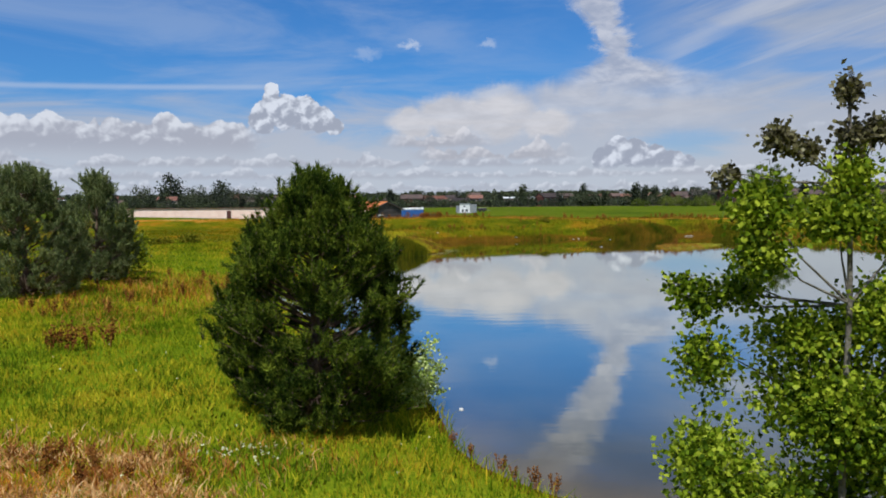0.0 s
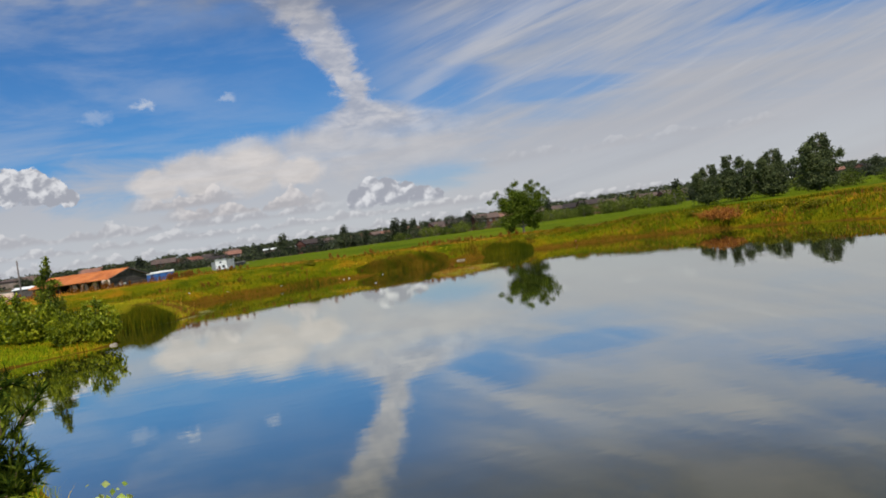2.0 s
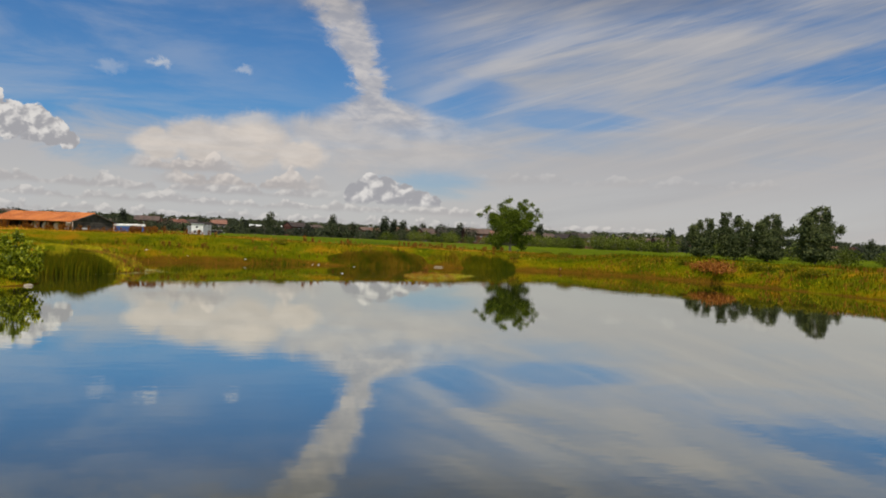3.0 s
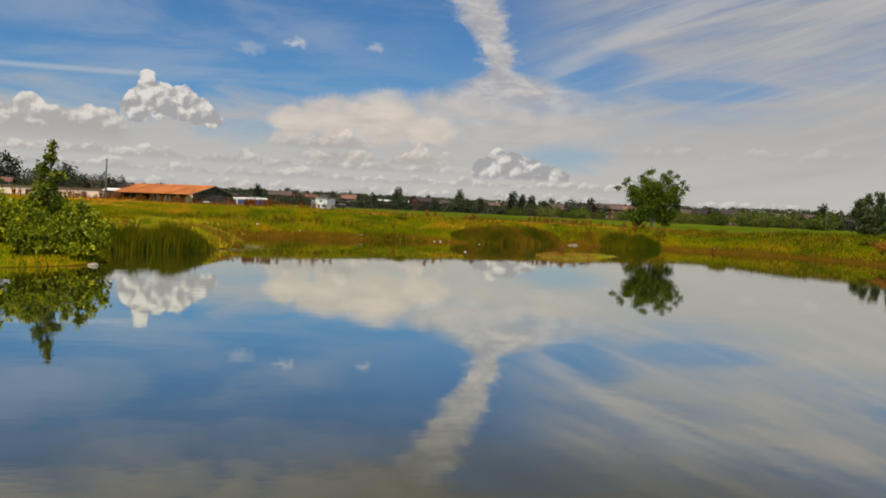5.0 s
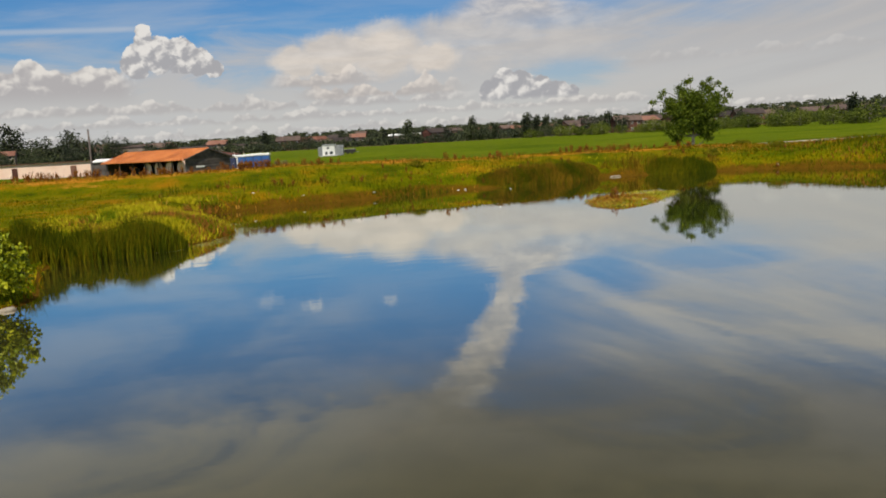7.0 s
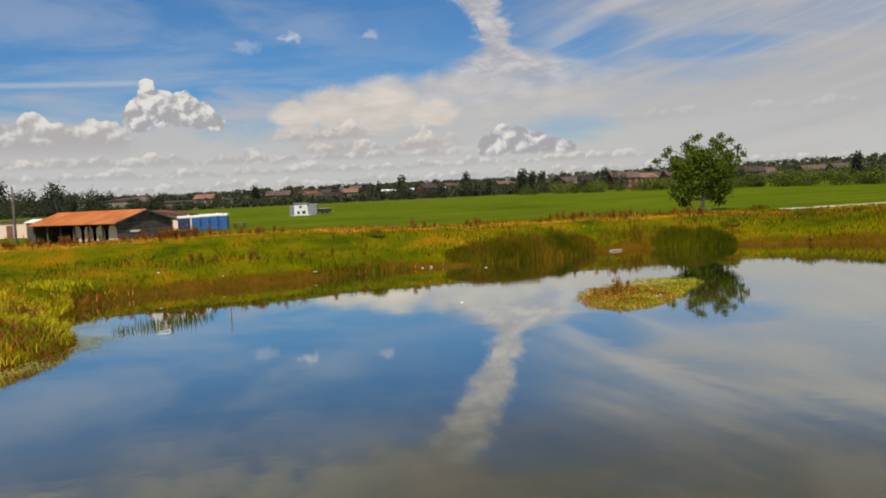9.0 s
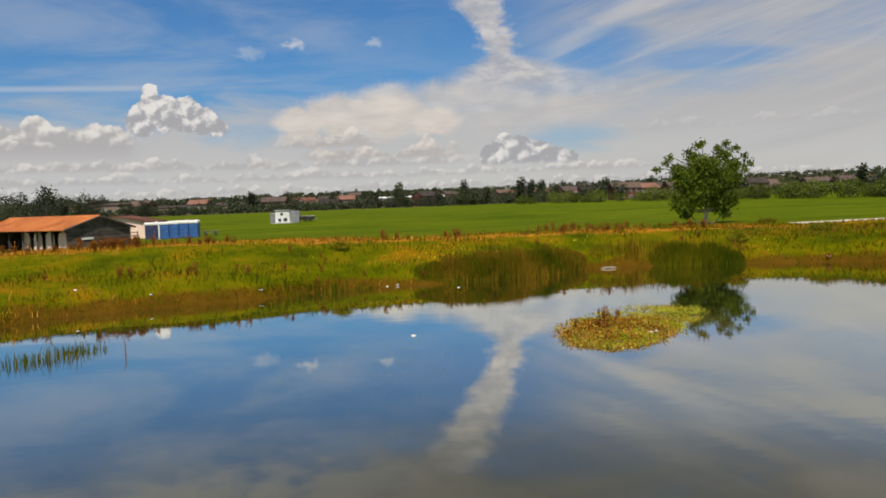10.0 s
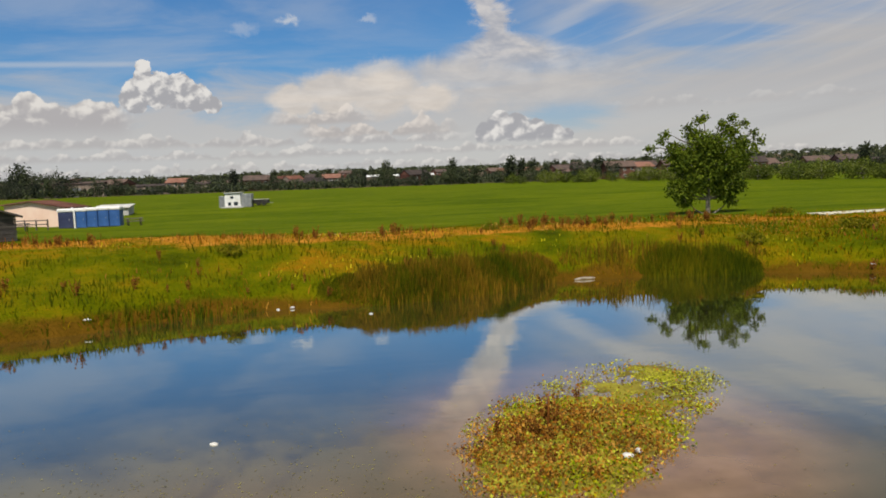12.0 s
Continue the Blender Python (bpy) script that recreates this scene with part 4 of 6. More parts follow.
bush_clumps = [(0.1, 0, 4.75, 0.20, 0.20, 0.45), (0.0, 0, 4.1, 0.42, 0.4, 0.5), (-0.35, 0.1, 3.5, 0.5, 0.45, 0.5), (0.3, 0, 3.2, 0.55, 0.5, 0.5), (-0.2, 0, 2.5, 0.75, 0.7, 0.6), (0.3, 0.1, 1.8, 0.8, 0.7, 0.65), (-0.5, 0, 1.3, 0.8, 0.8, 0.7), (0.2, 0, 0.7, 1.0, 0.9, 0.6)]
stand(leafy_tree(41, "willow_tree", [(0, 0, -0.2), (0, 0, 1.5), (0.05, 0, 3.0), (0.1, 0, 4.9)], bush_clumps, 5200, 0.15, "willow_tall", 0.07, 0.7, sprays=0.25), -8.2, 62.8, "tall slim green willow on a spit of the pond bank", "tree", size=0.94)
low_clumps = [(0, 0, 1.1, 0.85, 0.8, 0.85), (-0.75, 0.2, 0.9, 0.65, 0.6, 0.7), (0.75, 0, 0.8, 0.65, 0.6, 0.65), (0.1, 0, 2.05, 0.30, 0.3, 0.50), (-0.45, 0, 1.85, 0.26, 0.26, 0.45), (0.55, 0, 1.65, 0.28, 0.28, 0.45), (-0.95, 0, 1.5, 0.22, 0.22, 0.4), (1.05, 0, 1.3, 0.22, 0.22, 0.35), (0, 0, 0.4, 1.2, 1.0, 0.4)]
low = stand(leafy_tree(43, "willow_bush", [(0, 0, -0.2), (0, 0, 0.8), (0.05, 0, 1.6)], low_clumps, 4600, 0.13, "willow", 0.05, 0.7, sprays=0.25), -5.0, 56.4, "low light green willow bush at the water's edge", "bush", group="bank bushes")
for bx, by, turn, size in ((-7.6, 58.4, 80, 0.9), (-6.6, 55.6, 230, 0.8), (-8.9, 56.6, 20, 1.1), (-10.8, 61.0, 150, 1.1), (-15.9, 40.0, 200, 1.15), (-13.2, 66.0, 10, 1.2)):
    stand(copy_thing(low, pose(0, 0, 0)), bx, by, "low light green willow bush near the water", "bush", turn, size, "bank bushes")

silver = crown_tree(47, "silver_bush", 0.58, 0.0, 1.35, 2200, 0.075, "silver", 0.02, [(0.3, 0, 1.3, 0.25)], 0.2)
stand(silver, -0.55, 16.6, "small silvery-leaved bush beside the pine at the water", "bush")

# trees on the east side beyond the pond
grove_clumps = [(0, 0, 2.2, 4.9, 4.6, 2.2), (0, 0, 4.6, 4.9, 4.6, 2.2), (-2.0, 0.6, 6.4, 2.6, 2.4, 1.7), (2.2, -0.5, 6.6, 2.6, 2.4, 1.9), (-2.9, 0.3, 8.0, 1.3, 1.3, 1.3), (-0.2, 0.6, 8.6, 1.5, 1.5, 1.5), (2.6, -0.4, 8.9, 1.4, 1.4, 1.5), (4.5, 0, 6.2, 0.9, 0.9, 1.0), (-4.5, 0, 5.8, 0.9, 0.9, 1.0), (3.3, 0, 10.2, 0.5, 0.5, 0.6), (1.9, 0.2, 10.4, 0.45, 0.45, 0.6), (-0.6, 0, 9.9, 0.55, 0.55, 0.5), (0, 4.5, 6.0, 1.0, 0.9, 1.0), (0.3, -4.4, 6.4, 1.0, 0.9, 1.0)]
grove = leafy_tree(53, "field_tree", [(0, 0, -0.3), (0, 0, 1.5), (0.1, 0, 4.5), (0, 0.1, 8.0)], grove_clumps, 16000, 0.36, "grove", 0.26, 0.6, sprays=0.3)
first = True
for az, dist, size, turn in ((34.9, 184, 0.80, 10), (37.0, 187, 0.93, 175), (39.0, 188, 0.95, 20), (41.8, 184, 1.10, 20), (47.5, 190, 0.9, 330), (50.0, 185, 0.95, 20)):
    gx, gy = dist * math.sin(radians(az)) + 1.8, dist * math.cos(radians(az)) + 10
    stand(grove if first else copy_thing(grove, pose(0, 0, 0)), gx, gy, "dark green field tree in a loose group", "tree", turn, size, "grove east of the pond")
    first = False


# ---- low growth ----
def scatter(rng, count, x0, x1, y0, y1, lo=0.2, hi=1e9, keep=None):
    """Places on land within a stretch of the plan, between lo and hi metres from the water."""
    x, y = rng.uniform(x0, x1, count), rng.uniform(y0, y1, count)
    d = inland(x, y)
    ok = (d > lo) & (d < hi)
    if keep is not None:
        ok &= rng.uniform(size=count) < keep(x, y)
    x, y, d = x[ok], y[ok], d[ok]
    return x, y, land(x, y, d)


def grass_patch(name, seed, count, area, height, width, mat, label, lean=0.4, lo=0.2, hi=1e9, keep=None):
    rng = R(seed)
    x0, x1, y0, y1 = area
    soft = min(4.0, 0.3 * (x1 - x0), 0.3 * (y1 - y0))

    def rim(x, y):
        near = np.minimum(np.minimum(x - x0, x1 - x), np.minimum(y - y0, y1 - y)) + soft * 0.5 * lumps(x, y, 0.8, seed)
        return step(near, 0, soft) * (1.0 if keep is None else keep(x, y))

    x, y, z = scatter(rng, count, *area, lo, hi, rim)
    ob = tri_object(name, *blades(rng, x, y, z, height, width, lean), M[mat])
    return tagged(ob, label, "grass", kind="stuff")


def patchy(s, seed, cut=0.0):
    return lambda x, y: step(mottle(x, y, s * 0.55, seed), cut - 0.2, cut + 0.3)


grass_patch("meadow_grass", 101, 130000, (-17, 4.5, 4.0, 29), 0.16, 0.018, "grass", "short bright green meadow grass", 0.6, 0.15)
grass_patch("meadow_grass", 102, 80000, (-36, 0, 20, 66), 0.22, 0.035, "grass", "bright green meadow grass", 0.6, 0.1)
grass_patch("meadow_grass", 103, 110000, (-34, 60, 52, 121), 0.17, 0.032, "bank_grass", "rough olive grass on the far bank", 0.5, 0.1, 30)
grass_patch("meadow_grass", 109, 26000, (40, 110, 40, 125), 0.28, 0.075, "bank_grass", "rough olive grass east of the pond", 0.5, 0.1, 35)
grass_patch("dry_grass", 104, 60000, (-9, -1, 8.2, 13), 0.20, 0.022, "pale_straw", "dry straw-coloured grass in a bare patch", 0.9, 0.3, keep=lambda x, y: np.exp(-(((x + 5.0) / 1.8) ** 2 + ((y - 10.3 + 0.9 * mottle(x, y, 0.7, 5)) / 1.4) ** 2)) * (0.10 + 0.90 * step(mottle(x, y, 1.6, 3), -0.25, 0.35)))
grass_patch("dry_grass", 105, 12000, (-30, 70, 96, 130), 0.34, 0.06, "straw", "dry golden grass along the field track", 0.4, 4.0, keep=lambda x, y: np.exp(-((y - 109.3 - 0.17 * (x - 10)) / 2.6) ** 2) * step(mottle(x, y, 0.4, 5), -0.4, 0.3))
grass_patch("dry_grass", 106, 9000, (-18, -5, 22, 46), 0.35, 0.035, "straw", "dry golden grass beside the pines", 0.5, 1.0, keep=lambda x, y: np.exp(-(((x + 11.0) / 2.6) ** 2 + ((y - 33) / 7.0) ** 2)))
grass_patch("yellow_weeds", 107, 14000, (-9, 60, 54, 116), 0.22, 0.07, "yellow", "yellow flowering weeds on the bank", 0.5, 0.4, 16, keep=patchy(0.30, 3, 0.35))
grass_patch("yellow_weeds", 108, 44000, (-14, 2, 7, 40), 0.18, 0.024, "yellow", "yellow flowering weeds in the meadow", 0.5, 0.3, 14, keep=patchy(0.8, 5, 0.12))
grass_patch("shore_grass", 110, 34000, (-12, 58, 50, 106), 0.42, 0.042, "bank_grass", "olive grass fringe at the water's edge", 0.7, -0.15, 1.5)
grass_patch("shore_grass", 111, 6000, (-4, 3, 9, 26), 0.34, 0.022, "grass", "green grass fringe at the near water's edge", 0.6, -0.1, 1.2)
grass_patch("dry_shore_weeds", 112, 5000, (-12, 58, 50, 104), 0.45, 0.06, "straw", "brown dry weeds at the water's edge", 0.5, -0.1, 3.0, keep=patchy(0.4, 8, 0.1))


grass_patch("dock_weeds", 113, 16000, (-26, 60, 98, 126), 0.55, 0.045, "dock", "red-brown dead weeds along the field track", 0.25, 4.0, keep=lambda x, y: np.exp(-((y - 109.6 - 0.17 * (x - 10)) / 1.7) ** 2) * (0.12 + 0.88 * step(mottle(x, y, 0.45, 2), -0.1, 0.4)) * step(x, 55, 20))
grass_patch("dry_grass", 114, 46000, (-16, 1, 8.5, 45), 0.20, 0.022, "straw", "dry orange grass through the meadow", 0.6, 1.2, keep=patchy(0.42, 11, 0.25))
grass_patch("broad_weeds", 115, 12000, (-14, 1, 8.5, 30), 0.13, 0.045, "reed", "dark broad-leaved weeds in the meadow", 0.9, 0.5, keep=patchy(0.9, 4, 0.2))
grass_patch("dry_shore_weeds", 116, 9000, (-12, 58, 60, 106), 0.35, 0.05, "dock", "rust-brown weeds along the bank", 0.5, 0.1, 5.0, keep=patchy(0.33, 6, 0.25))

grass_patch("tussocks", 123, 44000, (-14, 2, 8, 32), 0.24, 0.020, "fresh_reed", "darker green grass tussocks in the meadow", 0.6, 0.2, keep=patchy(2.6, 9, 0.30))
grass_patch("tussocks", 124, 26000, (-30, 0, 24, 64), 0.34, 0.035, "fresh_reed", "darker green grass tussocks in the meadow", 0.6, 0.2, keep=patchy(1.1, 12, 0.25))
grass_patch("dry_grass", 125, 9000, (-9, -1.5, 8.4, 12.6), 0.26, 0.022, "rust_leaf", "rust-brown dead grass in the bare patch", 0.7, 0.3, keep=lambda x, y: np.exp(-(((x + 5.0) / 1.8) ** 2 + ((y - 10.6) / 1.3) ** 2)) * step(mottle(x, y, 1.9, 8), 0.0, 0.35))
grass_patch("shore_grass", 126, 30000, (-12, 60, 78, 108), 0.30, 0.045, "reed", "dark sedge at the foot of the bank", 0.6, 0.0, 1.9, keep=patchy(0.5, 21, -0.15))

grass_patch("yellow_weeds", 117, 45000, (-8, 2.5, 68.5, 90), 0.36, 0.045, "yellow", "yellow flowering weeds in clumps on the bank", 0.6, 0.1, 5.5, keep=patchy(1.0, 2, 0.15))
grass_patch("dry_shore_weeds", 118, 9000, (-8, 1.5, 68, 90), 0.36, 0.045, "rust_leaf", "rust-brown weeds in clumps on the bank", 0.5, 0.1, 6.5, keep=patchy(0.9, 13, 0.25))
grass_patch("dry_grass", 119, 20000, (-30, 60, 104, 122), 0.20, 0.05, "straw", "dry orange grass on the far bank", 0.5, 3.0, keep=patchy(0.28, 17, 0.25))

grass_patch("shore_grass", 120, 9000, (-10, 2.5, 64, 80), 0.36, 0.032, "fresh_reed", "fresh green grass on the spit", 0.6, 0.0, 6.0)
grass_patch("yellow_weeds", 121, 22000, (-10, 2.5, 66, 82), 0.42, 0.04, "yellow", "yellow weeds on the spit", 0.7, 0.0, 6.0, keep=patchy(0.9, 7, 0.1))
grass_patch("dry_shore_weeds", 122, 14000, (-10, 2.5, 66, 82), 0.36, 0.035, "rust_leaf", "rust-red weeds on the spit", 0.6, 0.0, 5.0, keep=patchy(0.9, 19, 0.1))
grass_patch("sedge", 127, 22000, (-12, 60, 84, 112), 0.42, 0.045, "reed", "dark sedge through the bank grass", 0.4, 1.5, 9.0, keep=patchy(0.6, 23, 0.05))
grass_patch("sedge", 128, 16000, (46, 78, 45, 106), 0.50, 0.06, "reed", "dark sedge on the east bank", 0.4, 0.0, 16.0, keep=patchy(0.4, 25, -0.1))
grass_patch("dry_shore_weeds", 129, 6000, (46, 70, 55, 106), 0.45, 0.07, "rust_leaf", "rust-brown weeds on the east bank", 0.4, 0.3, 9.0, keep=patchy(0.35, 27, 0.2))


def reed_bed(seed, count, line, depth, height, width, label, taper=0.35, mat="reed", slope=0.0):
    """A stand of cattails along a line of the shore."""
    rng = R(seed)
    line = np.array(line, float)
    t = rng.uniform(0, 1, count)
    s = np.linspace(0, 1, len(line))
    x, y = np.interp(t, s, line[:, 0]), np.interp(t, s, line[:, 1])
    w = rng.uniform(-1, 1, count) * depth * np.sqrt(np.clip(1 - (2 * t - 1) ** 4, 0.05, 1)) + rng.normal(size=count) * 0.25
    g = np.gradient(line, axis=0)
    gx, gy = np.interp(t, s, g[:, 0]), np.interp(t, s, g[:, 1])
    k = np.hypot(gx, gy)
    x, y = x - gy / k * w, y + gx / k * w
    z = np.maximum(land(x, y), -0.05)
    h = height * (1 - slope * (1 - t)) * (1 - taper * np.abs(2 * t - 1) ** 2.5) * (1 - 0.25 * (w / depth) ** 2) * (1 + 0.20 * np.sin(t * 23 + seed) * np.sin(t * 7) + 0.12 * np.sin(t * 61))
    ob = tri_object("reed_bed", *blades(rng, x, y, z, h, width, 0.22), M[mat])
    return tagged(ob, label, "reeds", kind="stuff")


reed_bed(201, 16000, [(17.4, 98.9), (20.0, 98.5), (23.0, 99.3), (26.5, 101.4), (29.2, 103.4)], 1.0, 1.22, 0.030, "dense dark green cattails on the far shore", 0.8, slope=0.6)
reed_bed(202, 9000, [(34.0, 103.0), (36.6, 102.5), (40.2, 101.5)], 0.95, 1.08, 0.032, "rounded dark green clump of cattails on the far shore", 0.88)
reed_bed(206, 5000, [(18.4, 98.6), (21.0, 98.9), (24.0, 99.8), (27.0, 101.8), (29.4, 103.8)], 1.3, 1.05, 0.045, "brown dry reeds behind the green cattails", 0.7, "straw_reed")
reed_bed(207, 800, [(30.0, 104.0), (33.2, 104.0), (36.5, 103.6), (41.0, 102.6)], 1.1, 1.0, 0.045, "brown dry reeds behind the green cattails", 0.7, "straw_reed")
reed_bed(203, 12000, [(-9.6, 65.0), (-7.2, 66.2), (-4.6, 67.4), (-2.6, 68.8), (-1.9, 69.8)], 1.1, 1.40, 0.034, "dark green cattails behind the willow spit", 0.6, "reed")
reed_bed(204, 420, [(8.5, 95.0), (11.5, 96.6), (15.0, 97.8)], 0.6, 0.6, 0.05, "low green reeds along the far shore", 0.6)


reed_bed(208, 220, [(1.0, 77.2), (2.0, 78.4), (3.0, 79.6), (3.6, 80.4)], 0.45, 0.48, 0.026, "sparse green reeds standing in the shallows", 0.3)
reed_bed(209, 160, [(2.2, 78.2), (3.2, 79.4), (4.2, 80.8)], 0.35, 0.60, 0.026, "thin dark reeds standing in the shallows", 0.3)
tagged(tri_object("dead_reed", *tube([(5.30, 79.2, -0.3), (5.31, 79.2, 0.3), (5.26, 79.2, 0.58)], (0.022, 0.020, 0.010), 6), M["dock"], smooth=True), "single dead reed stalk standing in the pond", "reed")


def dock_plant(seed, height=0.9):
    """A dead dock: a few upright stalks set with rusty seed heads."""
    rng = R(seed)
    stalks, at = [], []
    for _ in range(6):
        a, r = rng.uniform(0, 6.28), rng.uniform(0.02, 0.22)
        foot = np.array([math.cos(a) * r * 0.4, math.sin(a) * r * 0.4, -0.05])
        tip = np.array([math.cos(a) * r * 1.6, math.sin(a) * r * 1.6, height * rng.uniform(0.6, 1.0)])
        stalks.append(tube([foot, tip], (0.012, 0.005), 4))
        k = 26
        at.append(foot + (tip - foot) * rng.uniform(0.35, 1.0, k)[:, None] + rng.normal(size=(k, 3)) * 0.03)
    return tri_object("dock_plant", *join(stalks + [leaves(rng, np.concatenate(at), 0.085)]), M["dock"])


DOCKS = [dock_plant(300 + i) for i in range(3)]
rng = R(77)
spots = []
for _ in range(34):
    spots.append((rng.normal(-11.8, 1.8), rng.uniform(24, 42), rng.uniform(0.4, 0.75)))
for _ in range(13):
    spots.append((rng.normal(-5.3, 1.2), rng.normal(10.8, 0.6), rng.uniform(0.26, 0.48)))
for _ in range(5):
    spots.append((rng.normal(-9.2, 0.5), rng.normal(20.2, 0.5), rng.uniform(0.6, 0.9)))
for _ in range(26):
    cx, k = rng.uniform(-24, 50), rng.randint(2, 9)
    cy = 109.2 + 0.17 * (cx - 10) + rng.normal(0, 1.1)
    for _ in range(k):
        spots.append((cx + rng.normal(0, 0.9), cy + rng.normal(0, 0.5), rng.uniform(0.5, 1.0)))
for _ in range(8):
    spots.append((rng.uniform(-5.5, 4.5), rng.uniform(95.2, 98.2), rng.uniform(0.45, 0.85)))
for _ in range(12):
    x = rng.uniform(4, 17)
    spots.append((x, 96.0 + 0.13 * (x - 4) + rng.uniform(0.2, 2.2), rng.uniform(0.4, 0.75)))
for _ in range(24):
    x = rng.uniform(-4, 52)
    spots.append((x, rng.uniform(98, 112), rng.uniform(0.45, 0.8)))
spots += [(rng.normal(-2.4, 0.5), rng.normal(77.6, 0.7), rng.uniform(0.5, 0.8)) for _ in range(9)]
spots += [(0.45, 13.3, 0.35), (0.9, 12.6, 0.4), (1.35, 12.0, 0.42), (1.6, 11.7, 0.38), (1.05, 12.2, 0.3), (0.15, 14.2, 0.3)]
for i, (dx, dy, size) in enumerate(spots):
    src = DOCKS[i % 3]
    ob = src if i < 3 else copy_thing(src, pose(0, 0, 0))
    stand(ob, dx, dy, "dead rust-brown dock plant among the grass", "weed", rng.uniform(0, 360), size, "dock plants")

# white flowers in the near meadow
rng = R(78)
fx, fy = np.concatenate([rng.normal(-2.9, 0.45, 36), rng.uniform(-9, 0.3, 40)]), np.concatenate([rng.normal(11.5, 0.18, 36), rng.uniform(9, 20, 40)])
fz = land(fx, fy) + rng.uniform(0.10, 0.24, len(fx))
v, f = leaves(rng, np.repeat(np.stack([fx, fy, fz], 1), 5, 0), 0.03)
tagged(tri_object("daisies", v, f, M["petal"]), "small white daisies in the meadow", "flowers", kind="stuff")

# shrubs and weeds of the far bank
low_shrub = leafy_tree(61, "shrub", [(0, 0, -0.1), (0, 0, 0.5)], [(0, 0, 0.30, 1.0, 0.8, 0.36), (0.7, 0, 0.22, 0.7, 0.6, 0.28), (-0.7, 0.1, 0.24, 0.7, 0.6, 0.28)], 1000, 0.12, "shrub", 0.03)
first = True
for bx, by, size in ((49.0, 106.5, 1.0), (54.0, 123.5, 0.9), (13.0, 104.5, 0.85), (41.2, 104.6, 1.0), (-19.5, 63.0, 1.2), (-20.8, 60.0, 0.9), (28.0, 112.0, 0.5)):
    ob = low_shrub if first else copy_thing(low_shrub, pose(0, 0, 0))
    first = False
    stand(ob, bx, by, "low dark green shrub in rough grass", "bush", bx * 50, size, "bank shrubs")
red = leafy_tree(62, "rust_shrub", [(0, 0, -0.1), (0, 0, 0.8)], [(0, 0, 0.5, 1.8, 1.2, 0.55), (2.2, 0, 0.4, 1.5, 1.0, 0.45), (-2.1, 0.2, 0.4, 1.5, 1.0, 0.45), (4.0, 0, 0.3, 1.2, 0.9, 0.35)], 2600, 0.15, "rust_leaf", 0.04)
stand(red, 55.2, 84.5, "rust-red shrubs on the east bank", "bush", 80, 1.25)
for bx, by, size in ((57.5, 80.0, 1.3), (58.6, 77.0, 1.1), (57.2, 72.5, 1.2), (56.0, 90.5, 0.9)):
    stand(copy_thing(low_shrub, pose(0, 0, 0)), bx, by, "low olive shrub on the east bank", "bush", bx * 90, size, "bank shrubs")

# ---- the floating island ----
ISLE = round_off([(20.2, 76.6), (20.7, 78.4), (21.8, 80.6), (23.1, 81.9), (24.4, 83.4), (26.3, 84.5), (27.7, 83.6), (27.7, 81.6), (26.6, 80.0), (25.1, 78.3), (24.4, 76.8), (23.2, 75.6), (22.0, 74.6), (21.0, 74.9)])


def isle_height(x, y):
    d = -inland(x, y, ISLE) + 0.35 * lumps(x, y, 1.9, 3) + 0.2 * lumps(x, y, 5.1, 1)
    near = step(x * 0.35 + y, 90.2, 86.6)
    return -0.10 + step(d, -0.3, 0.9) * (0.100 + 0.160 * near) + 0.045 * lumps(x, y, 2.3, 2) + 0.03 * lumps(x, y, 7.5, 5), d, near


def make_island():
    xs, ys = np.arange(19.2, 29.3, 0.18), np.arange(73.6, 85.8, 0.18)
    gx, gy = np.meshgrid(xs, ys)
    z = isle_height(gx, gy)[0]
    v = np.stack([gx, gy, z], -1).reshape(-1, 3)
    nx, ny = len(xs), len(ys)
    i = (np.arange(ny - 1)[:, None] * nx + np.arange(nx - 1)[None]).ravel()
    ob = tri_object("island", v, np.stack([i, i + 1, i + nx + 1, i + nx], 1), M["algae"], smooth=True)
    tagged(ob, "flat island of algae and weeds in the pond", "island", kind="structure")
    rng = R(88)
    x, y = rng.uniform(19.6, 28.8, 120000), rng.uniform(74.0, 85.4, 120000)
    z, d, n = isle_height(x, y)
    ok = (d > rng.uniform(-0.3, 0.45, len(x))) & (rng.uniform(size=len(x)) < 0.10 + 0.90 * n) & (rng.uniform(size=len(x)) < 0.60 + 0.40 * step(mottle(x, y, 3.2, 9), -0.3, 0.25))
    x, y, z, n = x[ok], y[ok], np.maximum(z[ok], 0.0), n[ok]
    pick = rng.uniform(size=len(x)) + 0.3 * mottle(x, y, 1.7, 2)
    warm = mottle(x, y, 0.8, 6) * 0.2 + 0.30 * step(np.hypot((x - 21.8) / 1.2, y - 77.6), 3.2, 0.4) - 0.10 * step(x, 23.5, 26)
    for mat, low, high, h, label in (("grass", 0.74, 9, 0.07, "green weeds on the island"), ("algae_fleck", 0.40, 0.74, 0.07, "yellow weeds on the island"), ("straw", -0.05, 0.40, 0.09, "orange dry weeds on the island"), ("dock", -9, -0.05, 0.10, "rust-brown weeds on the island")):
        ok = (pick - warm > low) & (pick - warm <= high)
        hh = h * (0.35 + 0.75 * n[ok]) * (1 + 0.8 * mottle(x[ok], y[ok], 3.0, 4))
        thin = rng.uniform(size=ok.sum()) < 0.62
        tuft = blades(rng, x[ok][thin], y[ok][thin], z[ok][thin], hh[thin], 0.024, 1.1)
        broad = ~thin
        at = np.stack([x[ok][broad], y[ok][broad], z[ok][broad] + 0.02 + hh[broad] * rng.uniform(0.1, 0.9, broad.sum())], 1)
        tagged(tri_object("island_weeds", *join([tuft, leaves(rng, at, 0.066, -0.5)]), M[mat]), label, "weeds", kind="stuff")


